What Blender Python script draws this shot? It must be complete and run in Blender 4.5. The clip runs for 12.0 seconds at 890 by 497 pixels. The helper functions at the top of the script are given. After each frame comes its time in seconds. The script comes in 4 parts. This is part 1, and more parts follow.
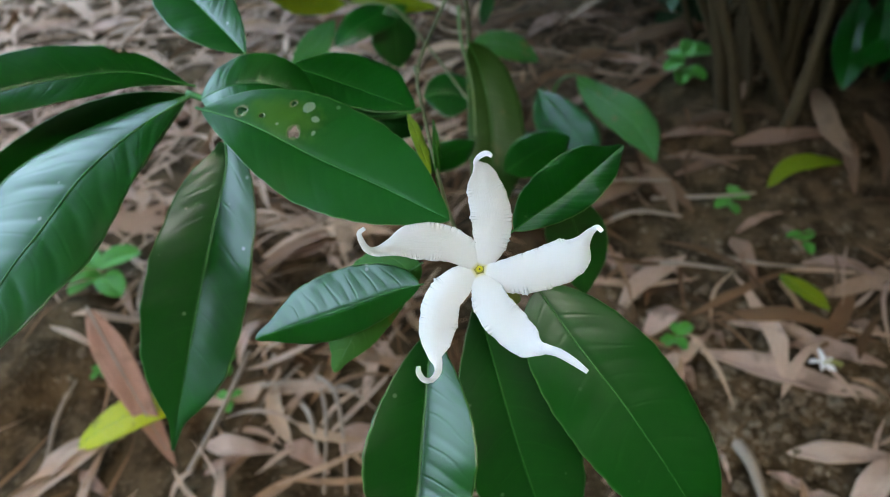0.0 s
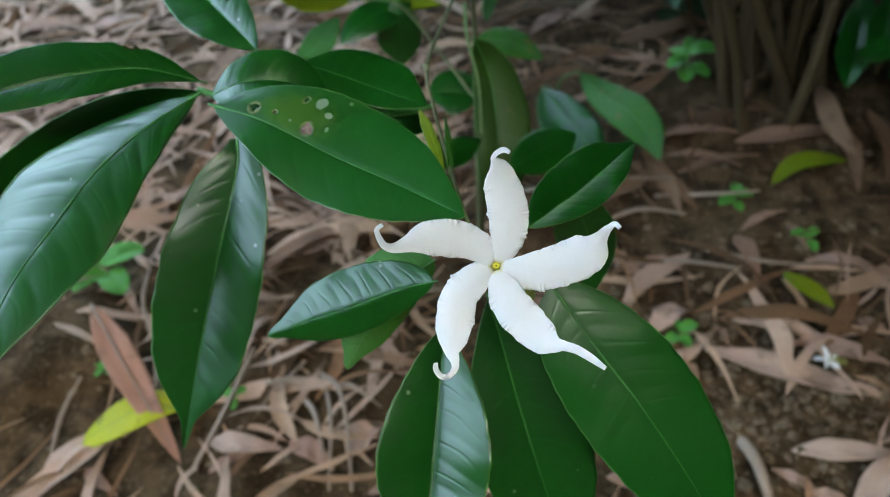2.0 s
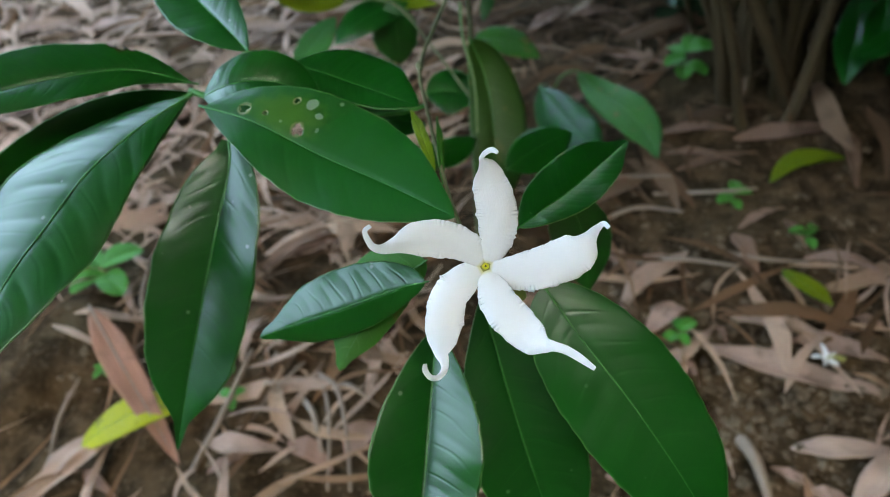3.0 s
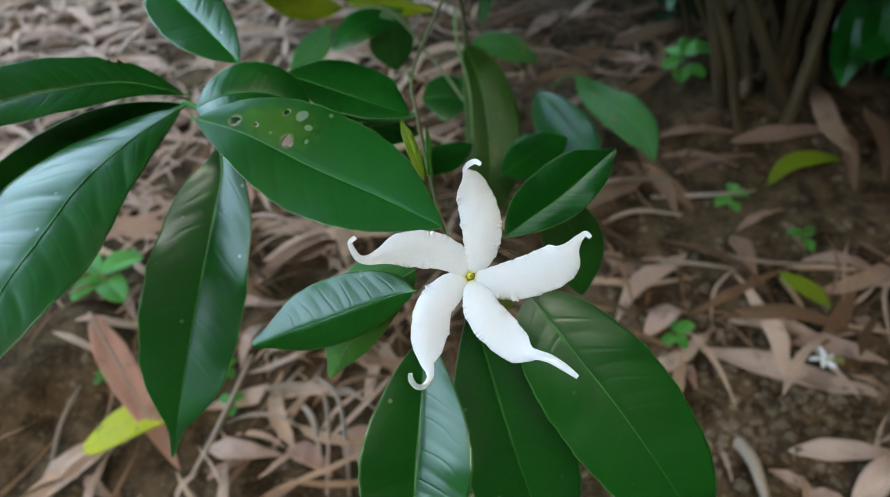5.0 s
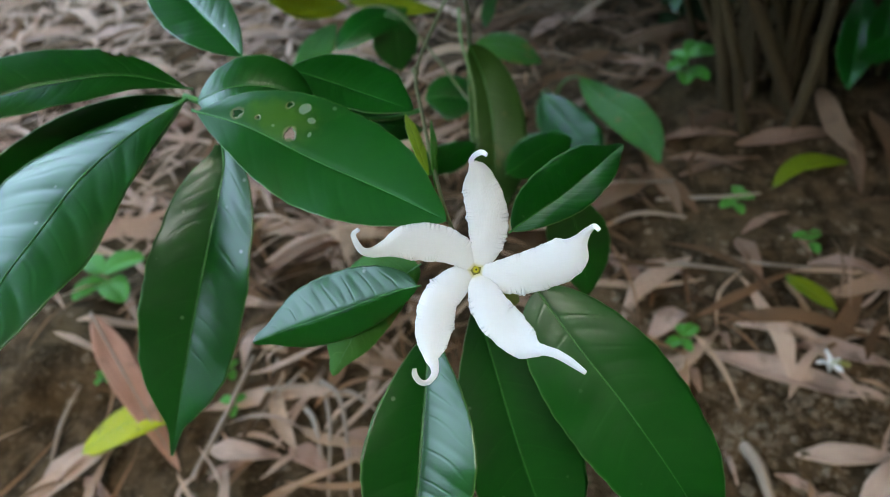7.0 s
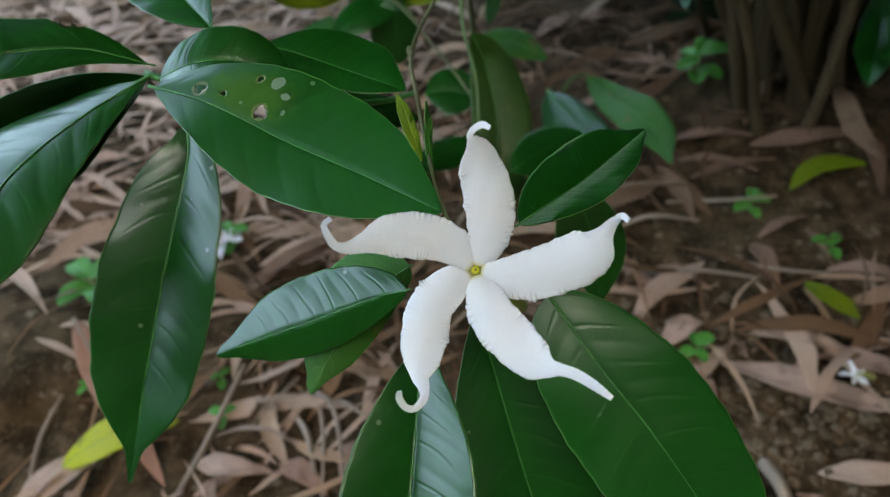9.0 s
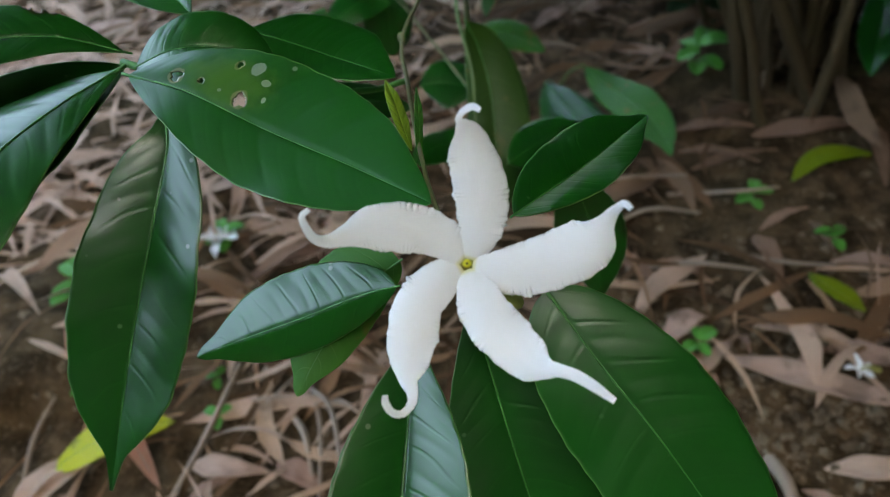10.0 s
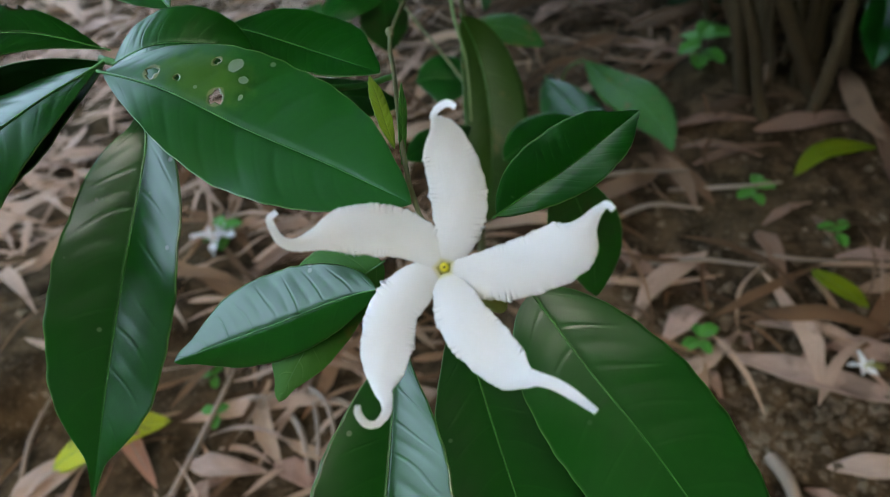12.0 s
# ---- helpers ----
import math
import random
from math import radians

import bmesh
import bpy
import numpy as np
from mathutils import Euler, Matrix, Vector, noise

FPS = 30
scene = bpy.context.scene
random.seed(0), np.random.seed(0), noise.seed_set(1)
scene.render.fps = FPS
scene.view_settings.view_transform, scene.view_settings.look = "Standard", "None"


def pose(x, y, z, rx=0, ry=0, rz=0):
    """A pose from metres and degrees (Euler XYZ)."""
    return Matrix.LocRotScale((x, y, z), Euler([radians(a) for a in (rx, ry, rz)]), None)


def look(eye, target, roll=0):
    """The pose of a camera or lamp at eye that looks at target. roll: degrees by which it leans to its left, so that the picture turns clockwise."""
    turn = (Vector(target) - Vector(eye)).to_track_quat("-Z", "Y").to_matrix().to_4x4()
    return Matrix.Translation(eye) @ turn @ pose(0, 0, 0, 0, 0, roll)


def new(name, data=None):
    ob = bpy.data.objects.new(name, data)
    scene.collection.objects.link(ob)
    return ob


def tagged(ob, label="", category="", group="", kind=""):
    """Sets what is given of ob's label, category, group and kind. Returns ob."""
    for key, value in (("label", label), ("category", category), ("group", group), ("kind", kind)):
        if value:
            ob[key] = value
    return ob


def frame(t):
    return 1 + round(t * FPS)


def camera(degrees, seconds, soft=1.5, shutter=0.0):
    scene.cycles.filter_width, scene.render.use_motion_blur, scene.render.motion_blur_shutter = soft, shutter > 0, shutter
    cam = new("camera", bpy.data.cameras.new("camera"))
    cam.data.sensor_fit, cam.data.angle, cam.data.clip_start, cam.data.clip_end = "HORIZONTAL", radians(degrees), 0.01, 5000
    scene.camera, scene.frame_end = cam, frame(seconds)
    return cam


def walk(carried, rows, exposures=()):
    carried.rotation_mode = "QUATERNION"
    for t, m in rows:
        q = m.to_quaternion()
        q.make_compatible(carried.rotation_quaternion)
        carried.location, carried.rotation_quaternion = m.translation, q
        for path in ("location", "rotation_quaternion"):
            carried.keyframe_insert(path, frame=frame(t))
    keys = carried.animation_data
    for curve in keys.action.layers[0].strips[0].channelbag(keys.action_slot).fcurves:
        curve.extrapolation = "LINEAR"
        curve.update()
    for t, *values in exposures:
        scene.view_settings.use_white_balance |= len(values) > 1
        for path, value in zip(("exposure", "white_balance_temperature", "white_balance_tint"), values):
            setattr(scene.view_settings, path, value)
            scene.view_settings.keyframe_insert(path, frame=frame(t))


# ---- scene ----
cam = camera(65.0, 12.0, soft=0.5)
cam.data.dof.use_dof = True
cam.data.dof.focus_distance = 0.136
cam.data.dof.aperture_fstop = 20.0
PATH = [
    (0, (0.02763, 0.04411, 0.43947), (0.00627, 1.41304, -1.01847), -7.454),
    (0.5, (0.02661, 0.04396, 0.43934), (0.00010, 1.40865, -1.02249), -7.465),
    (1, (0.02634, 0.04409, 0.43919), (0.00046, 1.40963, -1.02185), -7.549),
    (1.5, (0.02401, 0.04357, 0.44098), (-0.00686, 1.41267, -1.01662), -7.546),
    (2, (0.02417, 0.04428, 0.43958), (0.00304, 1.40818, -1.02306), -7.409),
    (2.5, (0.02445, 0.04497, 0.43921), (-0.00195, 1.40697, -1.02512), -7.717),
    (3, (0.02659, 0.04462, 0.43924), (0.00242, 1.40692, -1.02485), -7.825),
    (5, (0.03042, 0.04412, 0.44129), (-0.00118, 1.41301, -1.01649), -8.450),
    (5.5, (0.02895, 0.04397, 0.44017), (0.00028, 1.40953, -1.02079), -8.071),
    (6, (0.02566, 0.04422, 0.43974), (0.00504, 1.40977, -1.02137), -7.601),
    (6.5, (0.02825, 0.04403, 0.43708), (-0.00156, 1.40555, -1.02762), -8.218),
    (7, (0.02955, 0.04460, 0.43766), (-0.00763, 1.42263, -1.01136), -8.372),
    (7.1, (0.02699, 0.06035, 0.41982), (-0.00928, 1.46464, -1.00378), -7.826),
    (7.2, (0.02716, 0.06040, 0.41980), (-0.00858, 1.46251, -1.00597), -7.811),
    (8.8, (0.03017, 0.06046, 0.42025), (-0.01065, 1.45236, -1.01535), -8.164),
    (9, (0.03059, 0.06069, 0.41782), (-0.01429, 1.45224, -1.01799), -8.397),
    (9.5, (0.03116, 0.06078, 0.41438), (-0.02062, 1.44615, -1.02717), -9.003),
    (10, (0.03207, 0.06577, 0.41146), (-0.01460, 1.44958, -1.03176), -9.033),
    (10.5, (0.03314, 0.06838, 0.41159), (-0.02620, 1.44861, -1.03459), -9.284),
    (11, (0.03394, 0.06918, 0.41117), (-0.02269, 1.44933, -1.03520), -9.310),
    (11.5, (0.03547, 0.06925, 0.41016), (-0.03132, 1.44791, -1.03720), -9.797),
    (12, (0.03618, 0.06929, 0.40854), (-0.02415, 1.44493, -1.04196), -9.676),
]
EXPOSURES = [(0.0, 4.48, 8250, 0), (7.0, 4.48, 8250, 0), (7.1, 4.24, 8500, 3), (12.0, 4.2, 8500, 3)]
BLOCK_HEDGE = 3.4
LITTER, CRUMBS, BLOCK_CANOPY = 8500, 3600, 24000
SEEDLINGS = [(-0.268, 0.455, 0.034, 4, 1, 0.6), (0.180, 0.329, 0.014, 4, 2, 0.2), (0.272, 0.469, 0.016, 5, 3, 0.0), (-0.152, 0.356, 0.011, 3, 4, 1.0), (-0.145, 0.323, 0.010, 3, 5, 0.4), (-0.243, 0.353, 0.010, 3, 6, 2.0), (-0.165, 0.50, 0.022, 4, 7, 0.3), (0.28, 0.64, 0.03, 6, 8, 0.1), (0.31, 0.41, 0.014, 3, 9, 0.8)]
walk(cam, [(t, look(eye, target, roll)) for t, eye, target, roll in PATH], exposures=EXPOSURES)

# ---- light: a bright hazy sky, narrowed by added unseen foliage ----
SUN_UP, SUN_TURN = radians(68), radians(165)
world = bpy.data.worlds.new("sky")
scene.world = world
world.use_nodes = True
wt = world.node_tree
sky = wt.nodes.new("ShaderNodeTexSky")
sky.sky_type, sky.sun_disc = "NISHITA", False
sky.sun_elevation, sky.sun_rotation = SUN_UP, SUN_TURN
sky.air_density, sky.dust_density, sky.ozone_density = 1.0, 1.3, 1.3
wt.links.new(sky.outputs[0], wt.nodes["Background"].inputs[0])
wt.nodes["Background"].inputs[1].default_value = 0.15
sun = new("sun", bpy.data.lights.new("sun", "SUN"))
sun.data.energy, sun.data.angle, sun.data.color = 0.04, radians(30), (1.0, 0.90, 0.76)
sun.matrix_world = look((math.sin(SUN_TURN) * math.cos(SUN_UP) * 9, math.cos(SUN_TURN) * math.cos(SUN_UP) * 9, math.sin(SUN_UP) * 9), (0, 0, 0))


# ---- materials ----
class Nodes:
    """A short way to write node trees."""

    def __init__(self, name):
        self.mat = bpy.data.materials.new(name)
        self.mat.use_nodes = True
        self.t = self.mat.node_tree
        self.bsdf = self.t.nodes["Principled BSDF"]
        self.out = self.t.nodes["Material Output"]

    def node(self, kind, **sets):
        n = self.t.nodes.new(kind)
        for key, value in sets.items():
            setattr(n, key, value)
        return n

    def put(self, socket, value):
        if isinstance(value, bpy.types.NodeSocket):
            self.t.links.new(value, socket)
        elif value is not None:
            socket.default_value = value

    def math(self, op, a, b=None, c=None, clamp=False):
        n = self.node("ShaderNodeMath", operation=op, use_clamp=clamp)
        for socket, value in zip(n.inputs, (a, b, c)):
            self.put(socket, value)
        return n.outputs[0]

    def ramp(self, x, lo, hi, a=0.0, b=1.0):
        n = self.node("ShaderNodeMapRange", interpolation_type="SMOOTHSTEP")
        for socket, value in zip(n.inputs, (x, lo, hi, a, b)):
            self.put(socket, value)
        return n.outputs[0]

    def mix(self, f, a, b):
        n = self.node("ShaderNodeMix", data_type="RGBA")
        self.put(n.inputs[0], f)
        self.put(n.inputs[6], (*a, 1) if isinstance(a, tuple) else a)
        self.put(n.inputs[7], (*b, 1) if isinstance(b, tuple) else b)
        return n.outputs[2]

    def place(self, scale=(1, 1, 1), uv=False):
        c = self.node("ShaderNodeTexCoord")
        m = self.node("ShaderNodeMapping")
        self.put(m.inputs[0], c.outputs["UV" if uv else "Object"])
        m.inputs["Scale"].default_value = scale
        return m.outputs[0]

    def noise(self, scale, detail=4.0, where=None, rough=0.55):
        n = self.node("ShaderNodeTexNoise")
        self.put(n.inputs["Vector"], where or self.place())
        n.inputs["Scale"].default_value, n.inputs["Detail"].default_value, n.inputs["Roughness"].default_value = scale, detail, rough
        return n.outputs[0]

    def cells(self, scale, where=None):
        n = self.node("ShaderNodeTexVoronoi")
        self.put(n.inputs["Vector"], where or self.place())
        n.inputs["Scale"].default_value = scale
        return n.outputs["Distance"], n.outputs["Color"]

    def colours(self, f, *stops):
        n = self.node("ShaderNodeValToRGB")
        self.put(n.inputs[0], f)
        e = n.color_ramp.elements
        while len(e) < len(stops):
            e.new(0.5)
        for spot, (where, colour) in zip(e, stops):
            spot.position, spot.color = where, (*colour, 1)
        return n.outputs[0]

    def bump(self, height, depth, strength=1.0, below=None):
        n = self.node("ShaderNodeBump")
        n.inputs["Strength"].default_value, n.inputs["Distance"].default_value = strength, depth
        self.put(n.inputs["Height"], height)
        if below is not None:
            self.put(n.inputs["Normal"], below)
        return n.outputs[0]

    def finish(self, colour, rough, normal=None, thin=0.0, thin_colour=None, gloss=0.5):
        self.put(self.bsdf.inputs["Base Color"], (*colour, 1) if isinstance(colour, tuple) else colour)
        self.put(self.bsdf.inputs["Roughness"], rough)
        self.bsdf.inputs["Specular IOR Level"].default_value = gloss
        self.put(self.bsdf.inputs["Normal"], normal)
        if thin:
            tr = self.node("ShaderNodeBsdfTranslucent")
            self.put(tr.inputs[0], (*thin_colour, 1) if isinstance(thin_colour, tuple) else thin_colour or colour)
            mx = self.node("ShaderNodeMixShader")
            mx.inputs[0].default_value = thin
            self.t.links.new(self.bsdf.outputs[0], mx.inputs[1])
            self.t.links.new(tr.outputs[0], mx.inputs[2])
            self.t.links.new(mx.outputs[0], self.out.inputs[0])
        return self.mat


HOLES = [(0.170, 0.27, 0.020, 0.17), (0.318, 0.70, 0.011, 0.075), (0.372, 0.20, 0.022, 0.12), (0.245, 0.27, 0.009, 0.06)]
BITE = [(0.285, 1.0, 0.020, 0.20), (0.255, 1.02, 0.016, 0.14), (0.31, 1.0, 0.012, 0.12)]
SCARS = [(0.372, 0.72, 0.018, 0.12), (0.412, 0.55, 0.014, 0.055), (0.432, 0.33, 0.008, 0.05), (0.305, 0.22, 0.006, 0.03)]


def leaf_material(name, dark, light, vein, veins=8.5, spots=0.0, chewed=False, rough=0.31, relief=1.0, damage=(), specks=0.970, gloss=0.4):
    m = Nodes(name)
    uv = m.node("ShaderNodeSeparateXYZ")
    m.put(uv.inputs[0], m.place(uv=True))
    s, y = uv.outputs[0], uv.outputs[1]
    across = m.math("ABSOLUTE", m.math("MULTIPLY_ADD", y, 2.0, -1.0))
    wob = m.noise(60, 2)
    q = m.math("MULTIPLY", m.math("SUBTRACT", s, m.math("MULTIPLY", m.math("POWER", across, 1.6), 0.115)), veins)
    q = m.math("ADD", q, m.math("MULTIPLY", m.math("GREATER_THAN", y, 0.5), 0.5))
    q = m.math("ADD", q, m.math("MULTIPLY_ADD", wob, 0.16, -0.08))
    d = m.math("ABSOLUTE", m.math("SUBTRACT", m.math("FRACT", q), 0.5))
    line = m.math("MULTIPLY", m.ramp(d, 0.46, 0.497), m.ramp(across, 0.95, 0.35))
    soft = m.math("MULTIPLY", m.ramp(d, 0.40, 0.5), m.ramp(across, 1.0, 0.5))
    big, fine = m.noise(28, 3), m.noise(240, 5)
    who = m.node("ShaderNodeObjectInfo").outputs["Random"]
    base = m.mix(m.math("ADD", m.math("MULTIPLY", big, 0.7), m.math("MULTIPLY", who, 0.3)), dark, light)
    base = m.mix(m.ramp(fine, 0.35, 0.75, 0.0, 0.25), base, light)
    base = m.mix(m.math("MULTIPLY", line, 0.5 * relief), base, vein)
    base = m.mix(m.math("MULTIPLY", m.ramp(across, 0.972, 0.995), 0.6), base, (0.14, 0.30, 0.08))
    far, tint = m.cells(330)
    pick = m.node("ShaderNodeSeparateColor")
    m.put(pick.inputs[0], tint)
    speck = m.math("MULTIPLY", m.ramp(far, 0.25, 0.11), m.ramp(pick.outputs[0], specks, specks + 0.01))
    base = m.mix(m.math("MULTIPLY", speck, 0.5), base, (0.35, 0.42, 0.3))
    if spots:
        blot = m.ramp(m.noise(75, 3), 0.60, 0.68)
        base = m.mix(m.math("MULTIPLY", blot, spots), base, (0.13, 0.11, 0.02))
    roughness = m.math("MULTIPLY_ADD", fine, 0.08, rough - 0.03)
    if chewed or damage:
        def spot(cs, cv, rs, rv, lo, hi):
            side = m.math("SUBTRACT", 1.0, m.math("MULTIPLY", y, 2.0))
            a = m.math("DIVIDE", m.math("SUBTRACT", s, cs), rs)
            b = m.math("DIVIDE", m.math("SUBTRACT", side, cv), rv)
            r = m.math("SQRT", m.math("ADD", m.math("MULTIPLY", a, a), m.math("MULTIPLY", b, b)))
            return m.ramp(m.math("ADD", r, m.math("MULTIPLY_ADD", m.noise(420, 2), 0.9, -0.45)), hi, lo)
        for h in damage:
            base = m.mix(m.math("MULTIPLY", spot(*h, 1.1, 1.5), 0.9), base, (0.05, 0.022, 0.008))
        if chewed:
            halo = spot(0.31, 0.42, 0.13, 0.42, 0.5, 1.3)
            base = m.mix(m.math("MULTIPLY", halo, 0.6), base, (0.060, 0.16, 0.010))
        for h in HOLES if chewed else ():
            base = m.mix(m.math("MULTIPLY", spot(*h, 1.0, 1.25), 0.6), base, (0.24, 0.24, 0.10))
        for h in SCARS if chewed else ():
            mask = spot(*h, 0.8, 1.05)
            base = m.mix(m.math("MULTIPLY", mask, 0.8), base, (0.22, 0.30, 0.21))
    n = m.bump(m.math("MULTIPLY", soft, -1.0), 0.00019, 0.25 * relief)
    n = m.bump(big, 0.0008, 0.3, n)
    return m.finish(base, roughness, n, 0.16, m.mix(0.5, base, (0.04, 0.30, 0.01)), gloss=gloss)


leaf_green = leaf_material("leaf_green", (0.0020, 0.058, 0.0045), (0.0040, 0.104, 0.0080), (0.007, 0.105, 0.012), gloss=0.75)
leaf_chewed = leaf_material("leaf_chewed", (0.0020, 0.058, 0.0045), (0.0040, 0.104, 0.0080), (0.007, 0.105, 0.012), chewed=True, relief=0.4, gloss=0.75)
leaf_bitten = leaf_material("leaf_bitten", (0.0020, 0.058, 0.0045), (0.0040, 0.104, 0.0080), (0.007, 0.105, 0.012), damage=BITE, gloss=0.75)
leaf_speckled = leaf_material("leaf_speckled", (0.0020, 0.058, 0.0045), (0.0040, 0.104, 0.0080), (0.007, 0.105, 0.012), specks=0.925, gloss=0.75)
leaf_olive = leaf_material("leaf_olive", (0.018, 0.12, 0.012), (0.045, 0.19, 0.02), (0.10, 0.25, 0.05), spots=0.8, rough=0.6)
leaf_mottled = leaf_material("leaf_mottled", (0.010, 0.055, 0.004), (0.030, 0.085, 0.008), (0.05, 0.12, 0.02), spots=0.45, rough=0.45)
leaf_yellow = leaf_material("leaf_yellowing", (0.11, 0.17, 0.008), (0.22, 0.27, 0.012), (0.22, 0.30, 0.06), spots=0.6, rough=0.42)
leaf_fallen = leaf_material("leaf_fallen_yellow", (0.36, 0.37, 0.004), (0.50, 0.50, 0.008), (0.45, 0.42, 0.12), spots=0.55, rough=0.5)
leaf_weed = leaf_material("leaf_weed", (0.045, 0.22, 0.025), (0.09, 0.32, 0.045), (0.16, 0.34, 0.12), veins=6, rough=0.5)


def plain(name, dark, light, rough, scale, grain=300, relief=0.0004, thin=0.0):
    m = Nodes(name)
    big, fine = m.noise(scale, 4), m.noise(grain, 5)
    c = m.mix(m.math("MULTIPLY_ADD", fine, 0.5, m.math("MULTIPLY", big, 0.5)), dark, light)
    return m.finish(c, m.math("MULTIPLY_ADD", fine, 0.2, rough - 0.1), m.bump(fine, relief, 0.6), thin)


def petal_material():
    m = Nodes("petal_white")
    uv = m.node("ShaderNodeSeparateXYZ")
    m.put(uv.inputs[0], m.place(uv=True))
    streak = m.noise(1.0, 3, m.place((3, 60, 1), uv=True))
    c = m.mix(m.math("MULTIPLY", streak, 0.6), (0.93, 0.93, 0.935), (0.88, 0.885, 0.895))
    c = m.mix(m.ramp(uv.outputs[0], 0.028, 0.0), c, (0.75, 0.70, 0.30))
    n = m.bump(streak, 0.0002, 0.4)
    n = m.bump(m.noise(1500, 3), 0.00006, 0.3, n)
    return m.finish(c, 0.5, n, 0.26, (0.88, 0.90, 0.91), gloss=0.35)


petal_white = petal_material()
throat_yellow = plain("throat_yellow", (0.72, 0.66, 0.03), (0.85, 0.78, 0.08), 0.5, 800, 1500, 0.0001)
throat_dark = plain("throat_olive", (0.10, 0.09, 0.01), (0.20, 0.17, 0.02), 0.7, 900, 1500, 0.0001)
tube_green = plain("flower_tube", (0.30, 0.33, 0.07), (0.50, 0.48, 0.16), 0.5, 150, 600, 0.0001)
midrib_green = plain("midrib_green", (0.035, 0.18, 0.030), (0.075, 0.27, 0.065), 0.45, 60, 500, 0.0001)
stem_green = plain("stem_green", (0.06, 0.14, 0.03), (0.16, 0.24, 0.07), 0.5, 60, 500, 0.0002)
stem_grey = plain("stem_grey", (0.08, 0.10, 0.035), (0.20, 0.21, 0.10), 0.7, 80, 500, 0.0004)
bark = plain("clump_bark", (0.035, 0.022, 0.009), (0.13, 0.085, 0.035), 0.85, 30, 200, 0.001)
twig_dry = plain("twig_dry", (0.20, 0.14, 0.10), (0.42, 0.32, 0.24), 0.75, 50, 400, 0.0004)
# low-bounce dark green shared by the added light-blocking foliage
blocker_dark = plain("blocker_dark", (0.01, 0.03, 0.008), (0.03, 0.07, 0.02), 0.9, 6, 30, 0.02)


def dry_material(name, by_island=False, lighten=1.0, shade_mix=0.0):
    m = Nodes(name)
    who = m.node("ShaderNodeNewGeometry").outputs["Random Per Island"] if by_island else m.node("ShaderNodeObjectInfo").outputs["Random"]
    streak = m.noise(1.0, 4, m.place((4, 46, 1), uv=True))
    stain = m.noise(38, 4)
    if by_island:
        c = m.colours(who, (0.0, (0.050, 0.026, 0.010)), (0.35, (0.18, 0.092, 0.044)), (0.7, (0.39, 0.215, 0.120)), (1.0, (0.68, 0.46, 0.32)))
        # straw colour, mixed in further to stand in for missing light
        c = m.mix(min(1.0, (lighten - 1) * 1.2), c, (0.66, 0.45, 0.34))
        # darkens the leaf colour to put in shade near the clump
        c = m.mix(shade_mix, c, (0.060, 0.032, 0.014))
    else:
        shade = m.node("ShaderNodeObjectInfo").outputs["Color"]
        c = m.mix(m.math("MULTIPLY", who, 0.25), shade, (0.36, 0.25, 0.18))
    c = m.mix(m.ramp(streak, 0.40, 0.68, 0.0, 0.45), c, (0.13, 0.085, 0.06))
    c = m.mix(m.ramp(stain, 0.55, 0.70, 0.0, 0.55), c, (0.09, 0.065, 0.05))
    n = m.bump(streak, 0.0007, 0.7)
    n = m.bump(m.noise(420, 4), 0.0003, 0.5, n)
    return m.finish(c, 0.8, n, 0.1, (0.4, 0.25, 0.13), gloss=0.12)


dry_one = dry_material("dry_leaf")
dry_many = dry_material("dry_litter", True)
dry_pale = dry_material("dry_litter_lightened", True, 1.65)
dry_shaded = dry_material("dry_litter_shaded", True, 1.0, 0.66)


def soil_material(name, low, high, dust):
    m = Nodes(name)
    big, mid, fine = m.noise(5, 4), m.noise(38, 6), m.noise(260, 6)
    c = m.mix(m.ramp(mid, 0.35, 0.65), low, high)
    c = m.mix(m.ramp(fine, 0.5, 0.75, 0.0, 0.6), c, dust)
    c = m.mix(m.ramp(big, 0.5, 0.7, 0.0, 0.35), c, (0.055, 0.05, 0.024))
    n = m.bump(mid, 0.010, 0.9)
    n = m.bump(fine, 0.0026, 0.9, n)
    return m.finish(c, 0.95, n, gloss=0.08)


soil = soil_material("soil", (0.032, 0.020, 0.010), (0.118, 0.076, 0.041), (0.20, 0.14, 0.09))
soil_dry = soil_material("soil_dry", (0.075, 0.052, 0.032), (0.20, 0.15, 0.10), (0.34, 0.26, 0.18))


# ---- builders ----
def v3(*a):
    return np.array(a, float)


def link(name, mesh, material, parent=None, label="", smooth=True):
    mesh.materials.append(material)
    if smooth:
        mesh.polygons.foreach_set("use_smooth", [True] * len(mesh.polygons))
    ob = new(name, mesh)
    ob.parent = parent
    return tagged(ob, label)


def thing(name, label, category, at=(0, 0, 0), group="", kind=""):
    ob = new(name)
    ob.empty_display_size = 0.01
    return tagged(ob, label, category, group, kind)


def catmull(points, n):
    """n points evenly spaced along a smooth curve through the given ones."""
    p = np.array(points, float)
    p = np.vstack([2 * p[0] - p[1], p, 2 * p[-1] - p[-2]])
    out = []
    for i in range(1, len(p) - 2):
        for u in np.linspace(0, 1, 40, endpoint=False):
            a, b, c, d = p[i - 1:i + 3]
            out.append(0.5 * (2 * b + (c - a) * u + (2 * a - 5 * b + 4 * c - d) * u * u + (3 * b - a - 3 * c + d) * u ** 3))
    out = np.array(out + [p[-2]])
    length = np.concatenate([[0], np.cumsum(np.linalg.norm(np.diff(out[:, :3], axis=0), axis=1))])
    t = np.linspace(0, length[-1], n)
    return np.stack([np.interp(t, length, out[:, k]) for k in range(p.shape[1])], 1)


